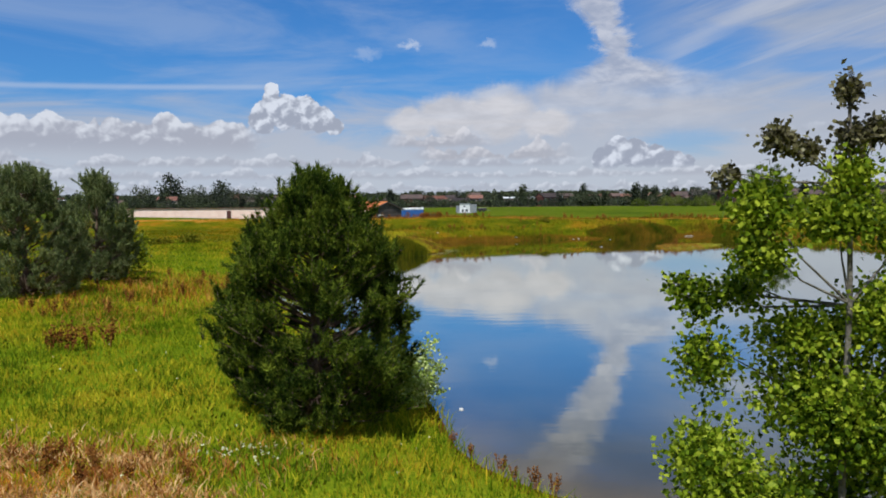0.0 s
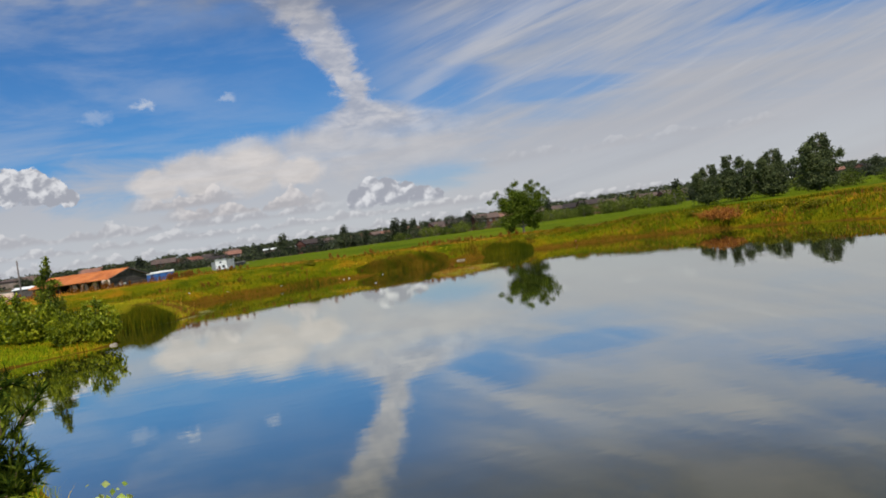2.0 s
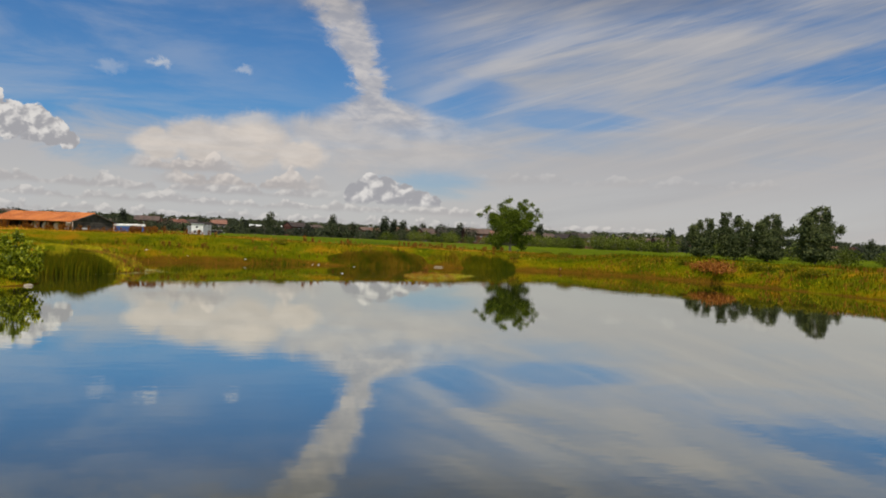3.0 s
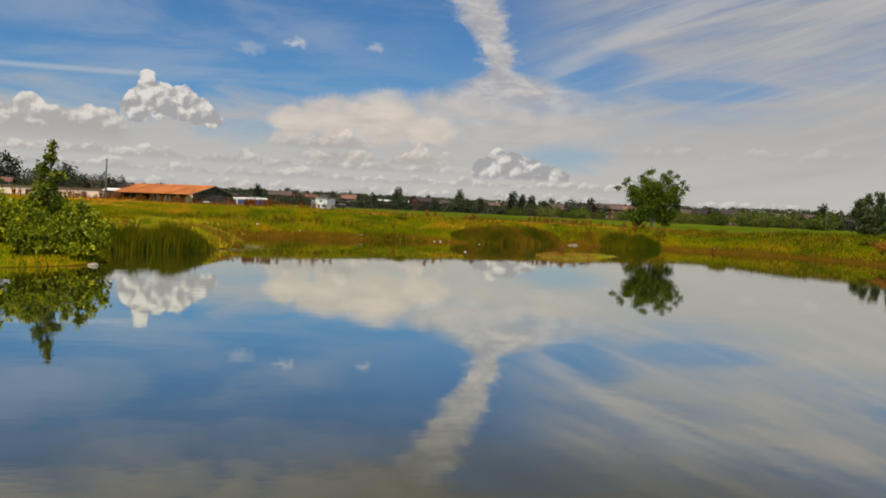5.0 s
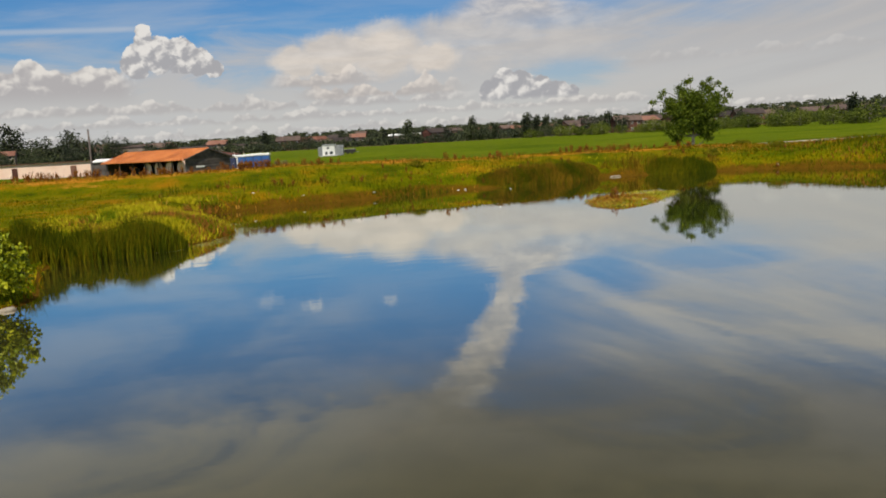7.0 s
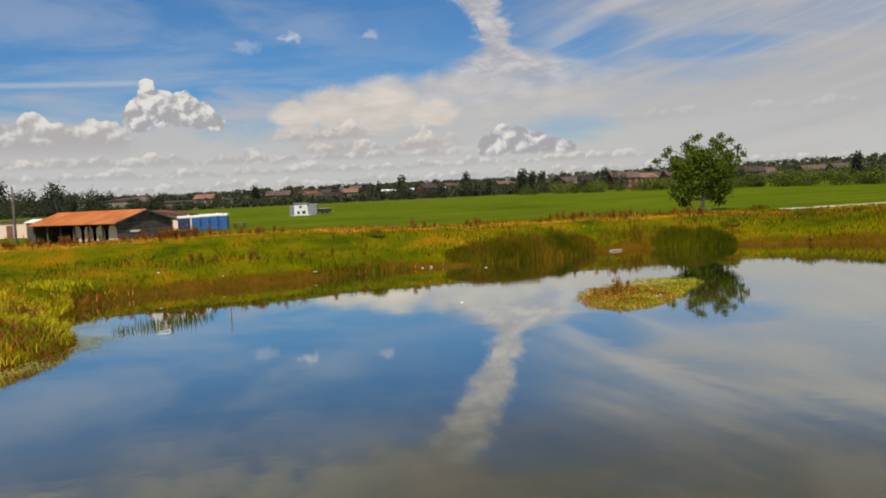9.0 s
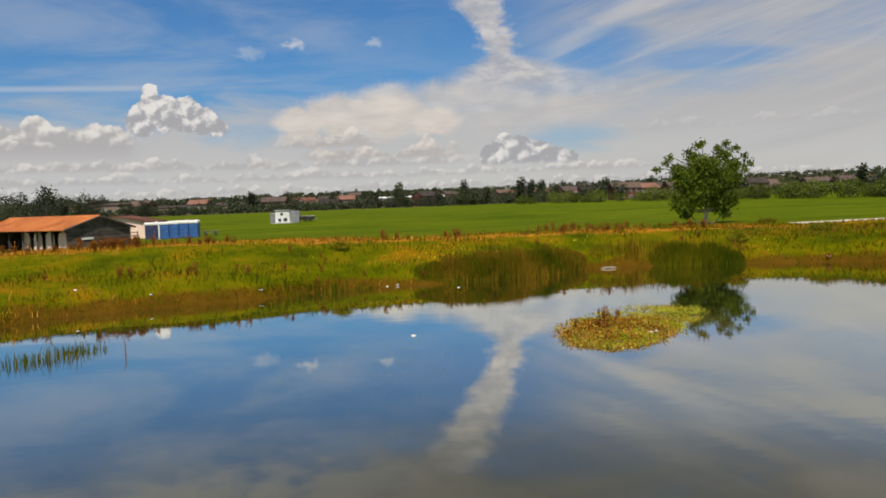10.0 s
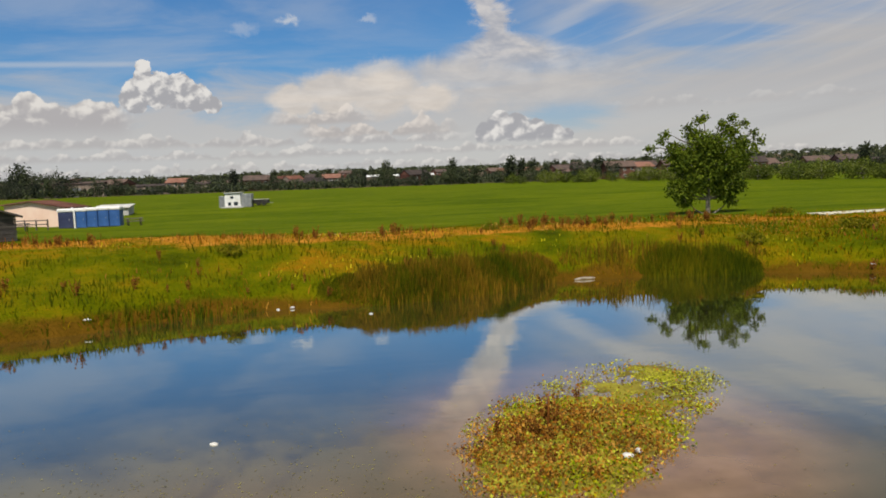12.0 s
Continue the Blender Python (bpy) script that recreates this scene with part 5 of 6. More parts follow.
make_island()
tagged(tri_object("dead_stalk", *tube([(22.35, 78.3, -0.1), (22.38, 78.3, 0.45), (22.40, 78.3, 0.95)], (0.030, 0.026, 0.010), 6), M["dock"], smooth=True), "tall dead stalk standing on the weedy island", "weed")
rng = R(91)
for ix, iy, size in ((22.5, 78.6, 0.95), (22.2, 77.6, 0.5), (23.7, 80.6, 0.45), (21.5, 77.4, 0.45), (22.0, 78.0, 0.6), (22.9, 77.9, 0.4), (21.3, 78.4, 0.5), (22.7, 76.6, 0.4), (21.9, 76.4, 0.35), (23.2, 79.3, 0.35)):
    ob = copy_thing(DOCKS[0], pose(0, 0, 0))
    ob.matrix_world = pose(ix, iy, 0.06, 0, 0, ix * 97) @ Matrix.Diagonal((size, size, size, 1))
    tagged(ob, "dead rust-brown dock plant on the weedy island", "weed", "dock plants")

rng = R(93)
fx, fy = rng.uniform(21, 29, 44000), rng.uniform(79.0, 86, 44000)
ok = (-inland(fx, fy, ISLE) > rng.uniform(-0.5, 0.7, 44000)) & (rng.uniform(size=44000) < 0.10 + 0.90 * step(mottle(fx, fy, 0.9, 7), -0.1, 0.5))
at = np.stack([fx[ok], fy[ok], rng.uniform(0.01, 0.03, ok.sum())], 1)
k = len(at)
a, s = rng.uniform(0, 6.28, k), rng.uniform(0.014, 0.045, k)
v = np.stack([at + np.stack([np.cos(a + w) * s, np.sin(a + w) * s * 0.6, 0.012 * np.cos(a * 3 + w)], 1) for w in (0, 1.5, 3.1, 4.6)], 1).reshape(-1, 3)
i = np.arange(k)[:, None] * 4
tagged(tri_object("algae_mat", v, np.concatenate([i + [0, 1, 2], i + [0, 2, 3]], 1).reshape(-1, 3), M["algae_fleck"]), "thin mat of yellow-green algae on the water", "algae", kind="stuff")

# floating scraps of weed in the shallows
rng = R(92)
fx, fy = np.concatenate([rng.normal(14.0, 2.8, 2000), rng.normal(19.0, 2.0, 400), rng.uniform(19, 30, 500), rng.normal(0.4, 0.7, 900)]), np.concatenate([rng.normal(75.0, 2.4, 2000), rng.normal(76.5, 2.0, 400), rng.uniform(73, 87, 500), rng.normal(73.0, 2.6, 900)])
ok = inland(fx, fy) < -0.1
at = np.stack([fx[ok], fy[ok], np.full(ok.sum(), 0.012)], 1)
k = len(at)
a, s = rng.uniform(0, 6.28, k), rng.uniform(0.010, 0.030, k)
v = np.stack([at + np.stack([np.cos(a + w) * s, np.sin(a + w) * s * 0.5, 0 * s], 1) for w in (0, 1.5, 3.1, 4.6)], 1).reshape(-1, 3)
i = np.arange(k)[:, None] * 4
tagged(tri_object("floating_weed", v, np.concatenate([i + [0, 1, 2], i + [0, 2, 3]], 1).reshape(-1, 3), M["algae"]), "scraps of green weed floating on the pond", "weeds", kind="stuff")

# pale scum along the west shore
rng = R(94)
fx, fy = rng.uniform(-3, 4, 34000), rng.uniform(67.5, 80, 34000)
off = -inland(fx, fy)
ok = (off > -0.05) & (rng.uniform(size=34000) < step(off, 1.9, 0.2) * (0.1 + 0.9 * step(lumps(fx, fy, 1.4, 3), -0.3, 0.4)))
at = np.stack([fx[ok], fy[ok], rng.uniform(0.008, 0.02, ok.sum())], 1)
k = len(at)
a, s = rng.uniform(0, 6.28, k), rng.uniform(0.015, 0.05, k)
v = np.stack([at + np.stack([np.cos(a + w) * s, np.sin(a + w) * s * 0.7, 0 * s], 1) for w in (0, 1.5, 3.1, 4.6)], 1).reshape(-1, 3)
i = np.arange(k)[:, None] * 4
tagged(tri_object("shore_scum", v, np.concatenate([i + [0, 1, 2], i + [0, 2, 3]], 1).reshape(-1, 3), M["scum"]), "pale yellow-green scum floating along the shore", "scum", kind="stuff")


def lump(seed, name, sx, sy, sz, mat):
    """A small worn lump, such as a stone or a crumpled scrap."""
    bm = bmesh.new()
    bmesh.ops.create_icosphere(bm, subdivisions=2, radius=1.0)
    for v in bm.verts:
        k = 1 + 0.28 * noise.noise(v.co * 1.7 + Vector((seed, 0, 0))) + 0.1 * noise.noise(v.co * 4.1 + Vector((0, seed, 0)))
        v.co = Vector((v.co.x * sx * k, v.co.y * sy * k, max(-0.35, v.co.z) * sz * k))
    return part(name, bm, M[mat], smooth=True)


for i, (x, y, s) in enumerate(((16.3, 98.0, 0.13), (15.7, 97.9, 0.11), (45.3, 100.05, 0.15), (19.6, 95.4, 0.10), (8.6, 95.2, 0.15), (-4.2, 55.6, 0.26), (0.35, 16.7, 0.07), (-0.6, 93.6, 0.12), (3.1, 93.6, 0.10))):
    z = max(0.0, ground_at(x, y))
    ob = lump(i, "litter" if s < 0.25 else "stone", s, s * 0.7, s * 0.45, "litter" if s < 0.25 else "stone")
    ob.matrix_world = pose(x, y, z, 0, 0, i * 47)
    tagged(ob, "crumpled white scrap at the pond's edge" if s < 0.25 else "pale stone lying at the pond's edge", "litter" if s < 0.25 else "stone")
for i, (x, y, s) in enumerate(((23.41, 76.5, 0.13), (23.70, 76.72, 0.11), (15.46, 79.5, 0.10))):
    ob = lump(40 + i, "litter", s, s * 0.6, s * 0.5, "litter")
    ob.matrix_world = pose(x, y, 0.12 if i < 2 else 0.0, 0, 0, i * 80)
    tagged(ob, "crumpled white scrap on the weedy island" if i < 2 else "crumpled white scrap floating on the pond", "litter")


log = tri_object("driftwood_log", *tube([(-0.65, 0, 0.02), (-0.2, 0.05, 0.06), (0.3, 0.0, 0.05), (0.7, 0.06, 0.0)], (0.06, 0.085, 0.08, 0.045), 8), M["stone"], smooth=True)
log.matrix_world = pose(31.0, 102.5, 0.0, 0, 0, 8)
tagged(log, "pale bleached driftwood log at the water's edge", "log")

# ---- buildings by the field ----
def pavilion():
    """Open-sided barn: boarded gable, posts along the front, rusty sheet roof. x along the ridge, y to the back."""
    L, W, E, H = 15.6, 6.4, 1.95, 3.0
    top = thing("pavilion", Matrix.Identity(4), "open-sided barn with a rust-orange sheet roof and dark boarded gable", "barn")
    slope = math.atan2(H - E, W / 2)
    for side, name in ((-1, "roof"), (1, "roof")):
        y0, y1 = (-0.45, W / 2) if side < 0 else (W / 2, W + 0.45)
        z = lambda y: E + 0.05 + (H - E) * (1 - abs(y - W / 2) / (W / 2))
        part(name, prism([(y0, z(y0)), (y1, z(y1)), (y1, z(y1) + 0.07), (y0, z(y0) + 0.07)], -0.5, L + 0.15), M["roof"], top)
        for k in range(26):
            x = -0.4 + k * (L + 0.5) / 25
            part("roof_seam", prism([(y0, z(y0) + 0.072), (y1, z(y1) + 0.072), (y1, z(y1) + 0.105), (y0, z(y0) + 0.105)], x - 0.02, x + 0.02), M["roof"], top)
    part("ridge_cap", prism([(W / 2 - 0.2, H + 0.05), (W / 2, H + 0.16), (W / 2 + 0.2, H + 0.05), (W / 2, H + 0.19)], -0.5, L + 0.15), M["roof"], top)
    part("gable", prism([(0.0, E), (W, E), (W / 2, H)], L - 0.1, L), M["dark_wood"], top, "dark weathered boards under the gable")
    for k in range(11):
        z0 = 0.02 + k * E / 11
        part("board", boxed(L - 0.08, L - 0.02 + 0.015 * (k % 2), 0.0, W, z0, z0 + E / 11 - 0.02, 0.008), M["dark_wood"], top)
    part("gable_wall", boxed(L - 0.16, L - 0.09, 0.17, W - 0.31, 0.0, E), M["dark_wood"], top)
    part("fascia", prism([(-0.45, E - 0.15), (W / 2, H + 0.0), (W + 0.45, E - 0.15), (W + 0.45, E + 0.02), (W / 2, H + 0.14), (-0.45, E + 0.02)], L + 0.152, L + 0.22), M["dark_wood"], top)
    part("back_wall", boxed(0.0, L * 0.42, W - 0.12, W, 0.0, E), M["dark_wood"], top)
    part("end_wall", boxed(0.0, 0.12, 0.0, W, 0.0, E), M["dark_wood"], top)
    for k in range(7):
        x = 0.15 + k * (L - 0.4) / 6
        part("post", boxed(x, x + 0.16, 0.0, 0.16, 0.0, E, 0.015), M["dark_wood"], top)
        part("post", boxed(x, x + 0.16, W - 0.3, W - 0.14, 0.0, E, 0.015), M["dark_wood"], top)
    for k in range(4):
        x = 7.2 + k * 2.1
        arch = bmesh.new()
        rim = [(x, 0.1), (x + 1.4, 0.1)] + [(x + 0.7 + 0.7 * math.cos(w * math.pi / 8), 1.15 + 0.6 * math.sin(w * math.pi / 8)) for w in range(9)]
        sides = [[arch.verts.new((a, y, z)) for a, z in rim] for y in (0.30, 0.38)]
        arch.faces.new(sides[0])
        arch.faces.new(sides[1][::-1])
        for i in range(len(rim)):
            q = (i + 1) % len(rim)
            arch.faces.new((sides[0][i], sides[1][i], sides[1][q], sides[0][q]))
        bmesh.ops.recalc_face_normals(arch, faces=arch.faces)
        part("panel", arch, M["peach"], top, "pale peach arched panel between the posts")
    part("sign", boxed(L + 0.02, L + 0.05, 1.3, 2.5, 0.95, 1.15, 0.01), M["white"], top, "white sign board")
    for x, w in ((3.6, 2.8), (0.6, 2.4)):
        part("stack", boxed(x, x + w, 2.6, 4.8, 0.0, 1.1, 0.08), M["black"], top, "dark stacked goods in the shade")
    return top


def place(ob, x, y, turn, dz=0.0, size=1.0):
    ob.matrix_world = pose(x, y, ground_at(x, y) + dz, 0, 0, turn) @ Matrix.Diagonal((size, size, size, 1))
    return ob


# long axis from the far west end to the gable that faces the field
place(pavilion(), -22.4, 137.0, -42.6)


def portable_toilet(shell="blue", label="blue plastic portable toilet with a white roof in a row"):
    """Blue cabin with a white domed roof, door, frame ribs and skid."""
    top = thing("portable_toilet", Matrix.Identity(4), label, "toilet", "row of portable toilets")
    part("body", boxed(-0.53, 0.53, -0.53, 0.53, 0.1, 1.82, 0.03), M[shell], top)
    part("skid", boxed(-0.55, 0.55, -0.55, 0.55, 0.0, 0.1, 0.02), M["black"], top)
    door = part("door", boxed(-0.36, 0.36, -0.565, -0.535, 0.16, 1.72, 0.012), M[shell], top)
    part("handle", boxed(0.24, 0.30, -0.59, -0.565, 0.9, 1.05, 0.006), M["grey_metal"], door)
    for x in (-0.5, 0.44):
        part("rib", boxed(x, x + 0.06, -0.56, -0.53, 0.12, 1.80, 0.008), M[shell], top)
    roof = bmesh.new()
    box(roof, -0.60, 0.60, -0.60, 0.60, 1.72, 2.08, 0.09)
    part("roof", roof, M["white"], top, "white moulded roof")
    part("vent", boxed(0.22, 0.34, 0.2, 0.32, 2.0, 2.2, 0.02), M["white"], top)
    return top


toilet = portable_toilet()
place(portable_toilet("navy", "dark navy portable toilet with a white roof and post"), -9.02, 152.2, -6.0, -0.12, 1.04).scale.x = 1.45
place(tagged(part("marker_post", boxed(-0.09, 0.09, -0.09, 0.09, 0.0, 2.0, 0.02), M["white"]), "plain white post between portable toilets", "post"), -8.14, 151.5, 0, -0.05)
for k in range(1, 5):
    ob = toilet if k == 1 else copy_thing(toilet, pose(0, 0, 0))
    place(ob, -8.62 + k * 1.13, 152.1 - 0.02 * k, -6.0, -0.12, 1.04)


def long_shed():
    """A long low peach building with a dull red roof, doors and windows."""
    L, D, H = 46.0, 5.0, 2.5
    top = thing("long_shed", Matrix.Identity(4), "long low peach-rendered shed with a dull red roof edge", "shed")
    part("wall", prism([(0, 0), (D, 0), (D, H - 0.5), (0, H)], 0, L), M["peach"], top)
    part("roof", prism([(-0.25, H + 0.03), (D + 0.3, H - 0.53), (D + 0.3, H - 0.46), (-0.25, H + 0.10)], -0.3, L + 0.3), M["brick"], top)
    for x in (27.0, 38.0):
        part("door", boxed(x, x + 1.1, -0.05, -0.01, 0.0, 2.0, 0.01), M["brick"], top, "brown door")
    return top


place(long_shed(), -67.7, 175.0, -25.0, -0.9)


def gable_shed():
    """A peach building whose low gable end looks on the field. x runs back, y along the front."""
    W, D = 9.0, 2.8
    top = thing("gable_shed", Matrix.Identity(4), "peach-rendered shed with a low gable end and dull red roof edge", "shed")
    part("wall", prism([(0, -0.3), (W, -0.3), (W, 2.35), (5.2, 2.7), (0, 1.95)], 0, D), M["peach"], top)
    part("roof", prism([(-0.3, 1.93), (5.2, 2.73), (5.2, 2.85), (-0.3, 2.05)], -0.3, D + 0.3), M["brick"], top)
    part("roof", prism([(5.2, 2.73), (W + 0.3, 2.36), (W + 0.3, 2.48), (5.2, 2.85)], -0.3, D + 0.3), M["brick"], top)
    return top


place(gable_shed(), -9.7, 154.6, 62.0)


def low_shed(w, d, h, wall, roof, label):
    """A small store with one sloping roof and a door."""
    top = thing("shed", Matrix.Identity(4), label, "shed")
    part("wall", prism([(0, 0), (d, 0), (d, h + 0.3), (0, h)], 0, w), M[wall], top)
    part("roof", prism([(-0.2, h + 0.02), (d + 0.2, h + 0.36), (d + 0.2, h + 0.46), (-0.2, h + 0.12)], -0.2, w + 0.2), M[roof], top)
    part("door", boxed(w * 0.4, w * 0.4 + 0.9, -0.04, -0.005, 0.0, min(1.9, h - 0.1), 0.01), M["dark_wood"], top)
    return top


place(low_shed(4.0, 3.0, 0.95, "concrete", "concrete", "low grey shed with a sheet roof behind portable toilets"), -11.5, 172.0, 0)
place(low_shed(3.6, 2.6, 2.1, "dark_wood", "white", "dark boarded shed with a white roof beside the barn"), -27.6, 150.0, 0)
rng = R(95)


def hangar(x, y, turn, w, d, h, wall, roof, label):
    """A long low store with a flat-pitched roof and a band of doors."""
    top = thing("warehouse", Matrix.Identity(4), label, "warehouse", "warehouses of the town")
    part("wall", boxed(-w / 2, w / 2, -d / 2, d / 2, -1.0, h), M[wall], top)
    part("roof", prism([(-d / 2 - 0.4, h), (0, h + 0.9), (d / 2 + 0.4, h), (d / 2 + 0.4, h + 0.3), (0, h + 1.2), (-d / 2 - 0.4, h + 0.3)], -w / 2 - 0.4, w / 2 + 0.4), M[roof], top)
    for k in range(int(w / 9)):
        x0 = -w / 2 + 3 + k * 9
        part("door", boxed(x0, x0 + 4.0, -d / 2 - 0.08, -d / 2 - 0.01, 0.0, h * 0.7), M["grey_metal" if k % 2 else "dark_wood"], top)
    place(top, x, y, turn)


for hx, hy, turn, w, d, h, wall, roof in ((-100, 470, 8, 26, 14, 6.0, "cream", "slate"), (-62, 500, -4, 40, 16, 4.0, "cream", "slate"), (8, 530, 6, 40, 16, 3.6, "brick", "slate"), (62, 560, -6, 40, 16, 5.0, "cream", "white"), (150, 510, 5, 60, 16, 5.0, "brick", "slate"), (235, 500, -12, 55, 16, 5.0, "brick", "slate"), (330, 460, -25, 60, 18, 5.0, "brick", "slate")):
    hangar(hx, hy, turn, w, d, h, wall, roof, "long low %s warehouse with a %s roof beyond the field" % ("brown brick" if wall == "brick" else "cream", "dark" if roof == "slate" else "white"))


def post_fence(x0, y0, x1, y1, count):
    top = thing("rail_fence", Matrix.Identity(4), "weathered wooden rail fence beside the sheds", "fence")
    length = math.hypot(x1 - x0, y1 - y0)
    for k in range(count):
        x = length * k / (count - 1)
        part("post", boxed(x - 0.06, x + 0.06, -0.06, 0.06, -0.2, 1.0, 0.015), M["dark_wood"], top)
    for z in (0.45, 0.85):
        part("rail", boxed(0, length, -0.1, -0.06, z, z + 0.1, 0.01), M["dark_wood"], top)
    place(top, x0, y0, math.degrees(math.atan2(y1 - y0, x1 - x0)))


post_fence(-13.8, 150.5, -10.2, 149.6, 4)


def utility_pole():
    top = thing("utility_pole", Matrix.Identity(4), "plain dark wooden utility pole", "pole")
    tri_object("pole", *tube([(0, 0, -0.3), (0, 0, 3.0), (0, 0, 6.1)], (0.15, 0.13, 0.10), 10), M["dark_wood"], top, smooth=True)
    part("cap", boxed(-0.12, 0.12, -0.12, 0.12, 6.08, 6.16, 0.02), M["grey_metal"], top)
    return top


place(utility_pole(), -23.7, 135.6, 10)


def hut():
    """A small white two-storey block with dark openings and a lean-to."""
    top = thing("hut", Matrix.Identity(4), "small white hut with dark openings in the field", "hut")
    part("wall", boxed(-1.1, 1.1, -1.0, 1.0, 0.0, 1.95, 0.03), M["white"], top)
    part("roof", boxed(-1.25, 1.25, -1.15, 1.15, 1.95, 2.08, 0.03), M["grey_metal"], top)
    for x, z, w, h in ((-0.65, 0.25, 0.45, 0.5), (0.15, 0.25, 0.6, 0.55), (-0.3, 1.2, 0.45, 0.4)):
        win = part("window", boxed(x, x + w, -1.03, -1.002, z, z + h, 0.008), M["grey_metal"], top)
        part("pane", boxed(x + 0.05, x + w - 0.05, -1.045, -1.032, z + 0.05, z + h - 0.05), M["glass"], win)
    part("lean_to", boxed(1.12, 2.6, -0.9, 0.9, 0.0, 1.85, 0.03), M["grey_metal"], top, "grey lean-to")
    part("lean_to", boxed(-1.9, -1.12, -0.8, 0.9, 0.0, 1.6, 0.03), M["grey_metal"], top, "grey lean-to")
    part("step", boxed(-1.5, 1.5, -1.5, -1.02, -0.1, 0.12, 0.02), M["concrete"], top)
    return top


place(hut(), 4.9, 180.0, -4)


def trailer():
    top = thing("trailer", Matrix.Identity(4), "low dark flat-sided trailer parked on the grass", "trailer")
    part("body", boxed(-1.4, 1.4, -0.8, 0.8, 0.35, 1.05, 0.05), M["black"], top)
    part("rim", boxed(-1.45, 1.45, -0.85, 0.85, 1.05, 1.13, 0.02), M["concrete"], top)
    for x in (-0.5, 0.5):
        for y in (-0.85, 0.72):
            bm = bmesh.new()
            bmesh.ops.create_cone(bm, cap_ends=True, segments=16, radius1=0.35, radius2=0.35, depth=0.16, matrix=pose(x, y + 0.065, 0.35, 90, 0, 0))
            part("wheel", bm, M["black"], top)
    part("hitch", boxed(1.4, 2.2, -0.05, 0.05, 0.4, 0.5, 0.01), M["grey_metal"], top)
    return top


place(trailer(), 8.65, 180.5, -3, 0.1, 0.76)


def bench():
    top = thing("picnic_bench", Matrix.Identity(4), "dark wooden picnic bench on the grass", "bench")
    part("tabletop", boxed(-0.9, 0.9, -0.38, 0.38, 0.70, 0.76, 0.01), M["dark_wood"], top)
    for y in (-0.75, 0.50):
        part("seat", boxed(-0.9, 0.9, y, y + 0.25, 0.42, 0.47, 0.01), M["dark_wood"], top)
    for x in (-0.65, 0.57):
        part("leg", boxed(x, x + 0.08, -0.7, 0.7, 0.36, 0.42), M["dark_wood"], top)
        for y in (-0.55, 0.47):
            part("leg", boxed(x, x + 0.08, y, y + 0.08, 0.0, 0.70), M["dark_wood"], top)
    return top


b = place(bench(), -1.9, 150.2, 20)
place(copy_thing(b, pose(0, 0, 0)), -12.2, 147.6, 10)

# pale slab of a path at the field's east side
bm = boxed(0, 30, -1.0, 1.0, -0.3, 0.12, 0.02)
ob = part("path", bm, M["gravel"])
tagged(ob, "pale gravel path along the field", "path", kind="structure")
place(ob, 55.5, 121.0, 9, -0.05)


# ---- the town and woods beyond the field ----
def house(w, d, h, roof_h, wall, roof, rng):
    """A plain house: walls, gabled roof, windows and a door."""
    top = new("house")
    part("wall", boxed(-w / 2, w / 2, -d / 2, d / 2, -1.0, h), M[wall], top)
    part("roof", prism([(-d / 2 - 0.5, h - 0.15), (0, h + roof_h), (d / 2 + 0.5, h - 0.15), (d / 2 + 0.5, h + 0.1), (0, h + roof_h + 0.25), (-d / 2 - 0.5, h + 0.1)], -w / 2 - 0.4, w / 2 + 0.4), M[roof], top)
    for s in (-1, 1):
        part("gable", prism([(-d / 2, h), (d / 2, h), (0, h + roof_h - 0.1)], s * w / 2 - 0.1, s * w / 2 + 0.1), M[wall], top)
    k = max(2, int(w / 3.2))
    for fl in range(max(1, int(h / 2.6))):
        for i in range(k):
            x = -w / 2 + (i + 0.5) * w / k
            z = 0.9 + fl * 2.7
            win = part("window", boxed(x - 0.6, x + 0.6, -d / 2 - 0.05, -d / 2 - 0.004, z, z + 1.2), M["white"], top)
            part("pane", boxed(x - 0.5, x + 0.5, -d / 2 - 0.07, -d / 2 - 0.052, z + 0.1, z + 1.1), M["glass"], win)
    return top


HOUSES = [
    (house(11, 8, 3.0, 2.2, "cream", "slate", rng), "cream house with a dark shingle roof among trees"),
    (house(13, 9, 5.4, 2.4, "brick", "slate", rng), "brown brick two-storey house among trees"),
    (house(10, 8, 5.2, 2.0, "cream", "brick", rng), "cream two-storey house with a red-brown roof"),
    (house(26, 14, 5.0, 1.2, "cream", "white", rng), "long pale warehouse with a white roof"),
]
used = set()
rng = R(96)
for i in range(64):
    az = rng.uniform(-30, 50)
    k = 3 if rng.uniform() < 0.05 else rng.randint(0, 3)
    dist = rng.uniform(455, 640) if i % 3 else rng.uniform(640, 1000)
    x, y = dist * math.sin(radians(az)), dist * math.cos(radians(az))
    if y < 450:
        continue
    src, label = HOUSES[k]
    ob = src if k not in used else copy_thing(src, pose(0, 0, 0))
    used.add(k)
    place(ob, x, y, rng.uniform(-40, 40))
    tagged(ob, label, "house", "houses of the town")
for i in range(30):
    az, dist = rng.uniform(14, 34), rng.uniform(440, 560)
    k = rng.choice([0, 1, 1, 2])
    src, label = HOUSES[k]
    ob = src if k not in used else copy_thing(src, pose(0, 0, 0))
    used.add(k)
    place(ob, dist * math.sin(radians(az)), dist * math.cos(radians(az)), rng.uniform(-40, 40))
    tagged(ob, label, "house", "houses of the town")
for k, (src, label) in enumerate(HOUSES):
    if k not in used:
        place(src, -200 + 90 * k, 520, 10)
        tagged(src, label, "house", "houses of the town")

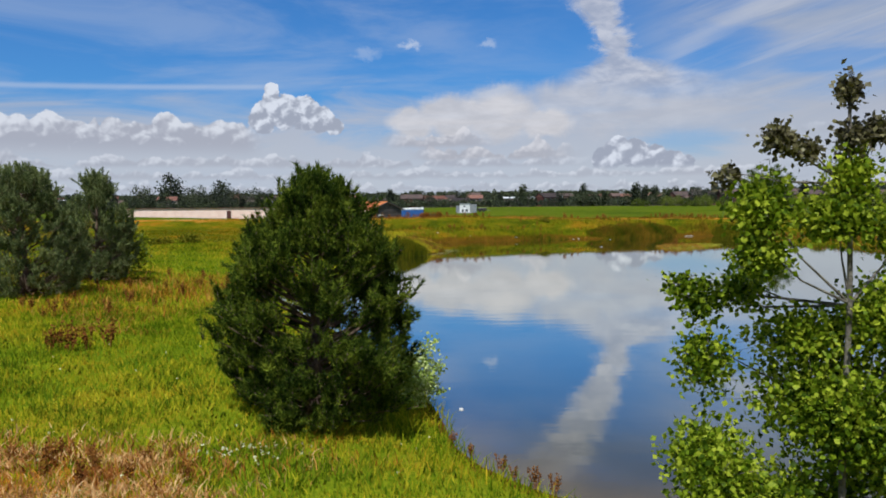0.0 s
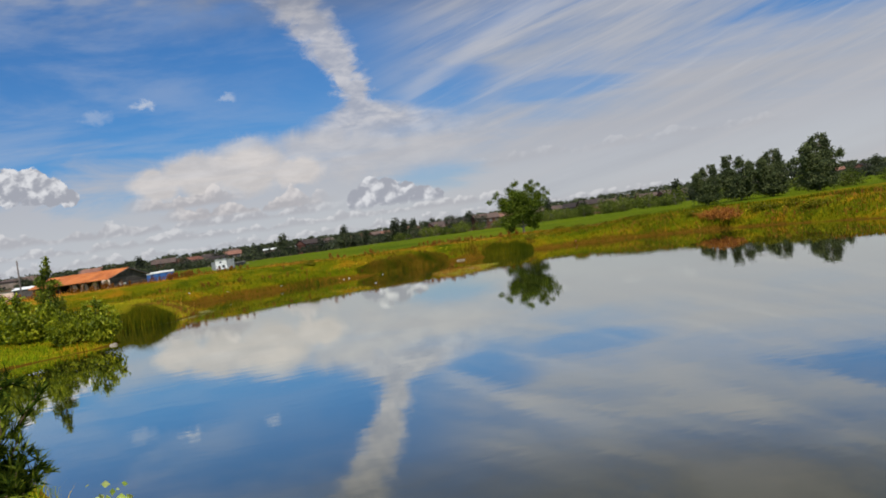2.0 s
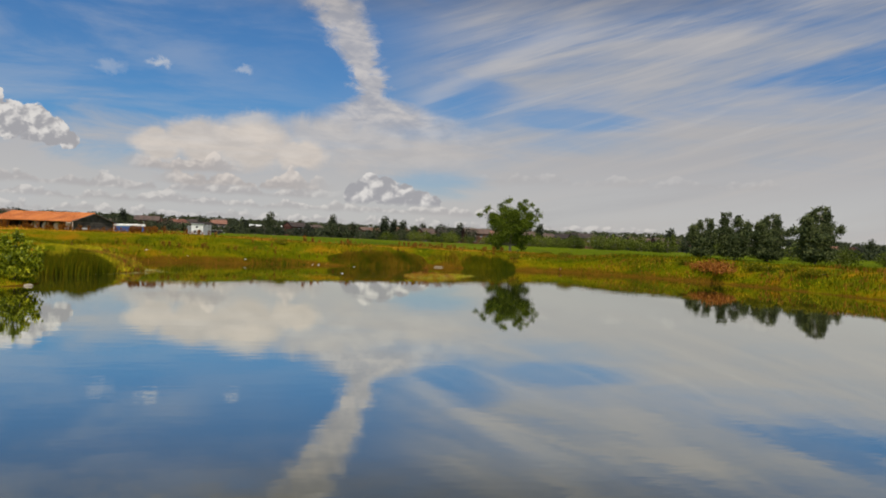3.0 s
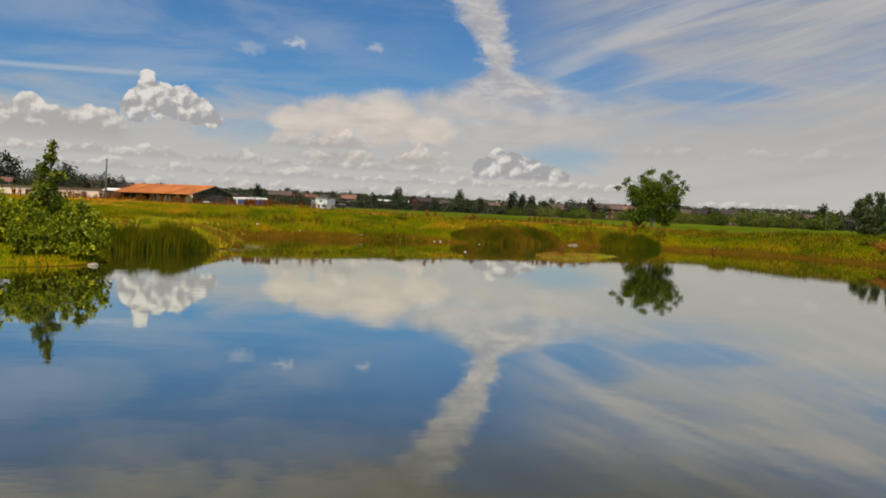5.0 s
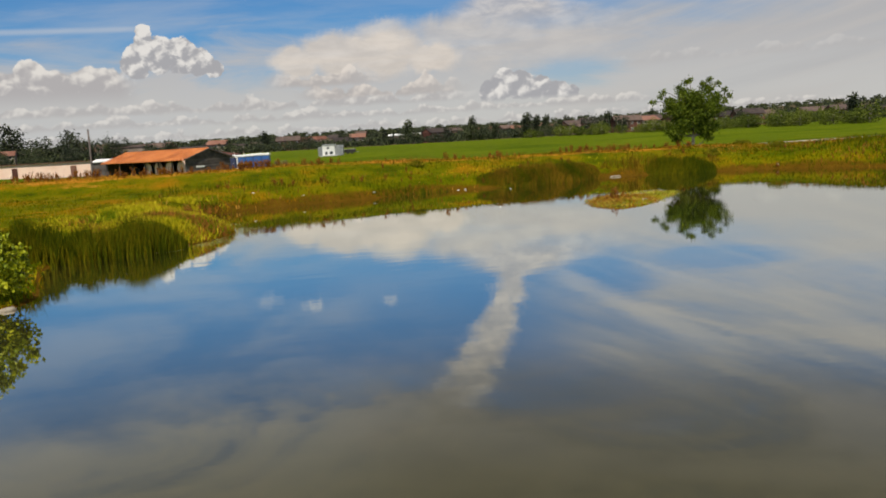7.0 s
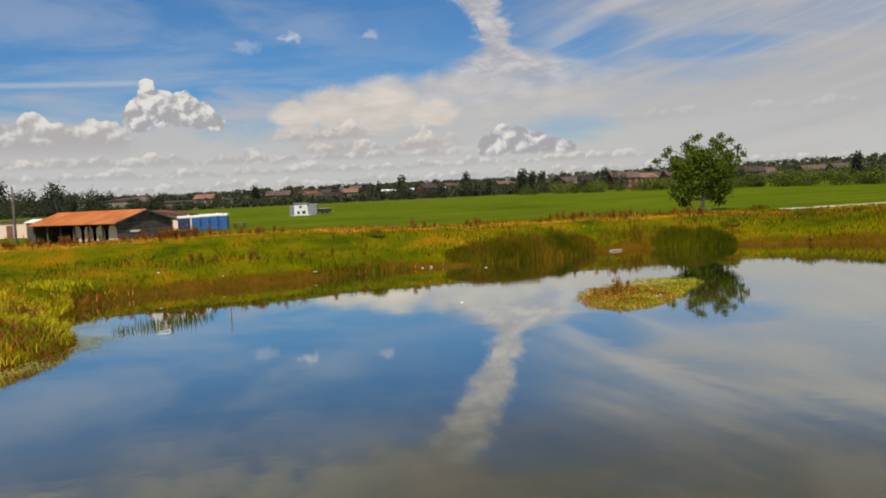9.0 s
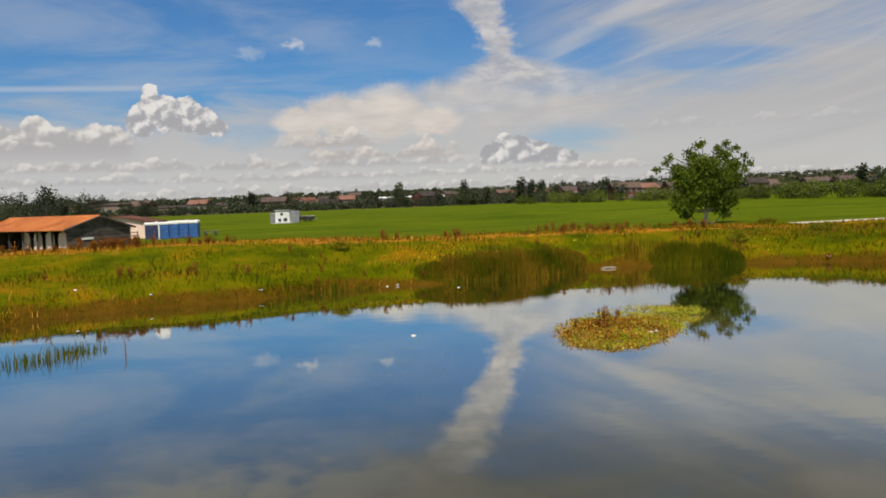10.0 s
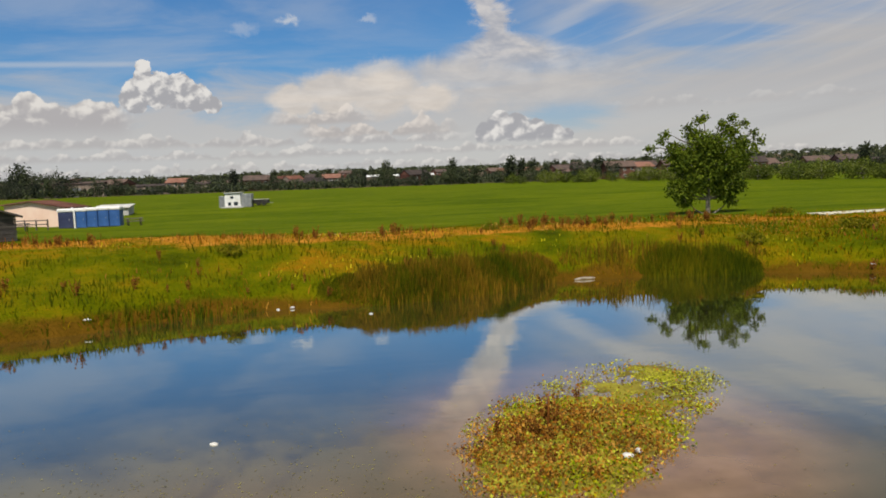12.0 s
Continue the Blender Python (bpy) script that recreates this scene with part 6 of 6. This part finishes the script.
far_trees = []
for s in range(4):
    tall = (7.0, 8.5, 5.5, 11.0)[s]
    wide = (3.8, 3.6, 4.0, 2.2)[s]
    far_trees.append(crown_tree(70 + s, "distant_tree", wide, tall * 0.06, tall, 1100, tall * 0.065, "far_leaf", 0.2, [(wide * 0.4, 0, tall * 0.9, wide * 0.3)], 0.1))
used = set()
rng = R(97)
for i in range(250):
    az = rng.uniform(-33, 52)
    dist = rng.uniform(405, 470) if i % 2 else rng.uniform(470, 760)
    x, y = dist * math.sin(radians(az)), dist * math.cos(radians(az))
    if y < 395 - 2.2 * max(0, az - 10):
        y += 40
    k = rng.choice([0, 1, 2, 2, 0, 3])
    ob = far_trees[k] if k not in used else copy_thing(far_trees[k], pose(0, 0, 0))
    used.add(k)
    stand(ob, x, y, "hazy dark green tree beyond the field", "tree", rng.uniform(0, 360), rng.uniform(0.6, 1.15), "trees beyond the field")
# named trees of the skyline
for x, y, k, size in ((127, 402, 2, 1.75), (98, 415, 3, 1.1), (104, 420, 3, 1.0), (49, 500, 3, 1.25), (-135, 500, 1, 2.1), (-127, 492, 0, 1.9), (-108, 462, 2, 2.3), (-101, 466, 0, 1.6), (-166, 500, 1, 2.6), (-151, 500, 0, 2.1), (-143, 510, 2, 2.2), (-180, 490, 0, 2.1), (-120, 452, 2, 1.5), (-140, 455, 2, 1.7), (-158, 460, 2, 1.8)):
    stand(copy_thing(far_trees[k], pose(0, 0, 0)), x, y, "dark green tree that stands out on the skyline", "tree", x * 7, size, "skyline trees")

# the hedge along the field's east side
hedge = crown_tree(81, "hedge_bush", 3.4, 0.0, 4.0, 900, 0.34, "hedge", 0.1, [(1.4, 0, 3.6, 0.9), (-1.6, 0, 3.3, 0.9)], 0.1)
rng = R(98)
line = np.array([(88.0, 352.0), (104.0, 330.0), (119.0, 300.0), (121.0, 250.0), (125.0, 200.0), (136.0, 168.0), (146.0, 135.0), (148.0, 100.0)])
span = np.concatenate([[0], np.cumsum(np.hypot(*np.diff(line, axis=0).T))])
for i in range(76):
    s = span[-1] * (i + rng.uniform(0, 0.8)) / 76
    hx, hy = np.interp(s, span, line[:, 0]) + rng.normal(0, 3.0), np.interp(s, span, line[:, 1]) + rng.normal(0, 2.0)
    ob = hedge if i == 0 else copy_thing(hedge, pose(0, 0, 0))
    stand(ob, hx, hy, "soft green hedge bush along the field's edge", "bush", rng.uniform(0, 360), rng.uniform(0.7, 1.25), "hedge bushes", 0.2)


def far_woods(seed, count, r0, r1, tall, size, west=-40, east=58):
    """Woods on the far rise: thousands of leaf clumps in rounded heads."""
    rng = R(seed)
    az, dist = np.radians(rng.uniform(west, east, count)), rng.uniform(r0, r1, count)
    x, y = dist * np.sin(az), dist * np.cos(az)
    keep = lumps(x, y, 0.013, 3) > -0.6
    x, y = x[keep], y[keep]
    z = land(x, y)
    k, per = len(x), 42
    w = unit(rng.normal(size=(k * per, 3)))
    h = np.repeat(tall * rng.uniform(0.6, 1.3, k), per)
    at = np.repeat(np.stack([x, y, z], 1), per, 0) + w * np.stack([h * 0.55, h * 0.55, h * 0.5], 1) * rng.uniform(0.5, 1, k * per)[:, None]
    at[:, 2] += h * 0.5
    tagged(tri_object("far_woods", *leaves(rng, at, size), M["far_leaf"]), "dark woods on the far rise", "woods", kind="stuff")


far_woods(401, 1300, 430, 620, 4.4, 1.0)
far_woods(402, 2400, 620, 1000, 5.5, 1.6)
far_woods(403, 1800, 1000, 1500, 6.0, 2.2)
far_woods(404, 1600, 480, 760, 4.6, 1.2, 12, 50)
far_woods(405, 900, 430, 560, 3.4, 0.9, -34, 14)
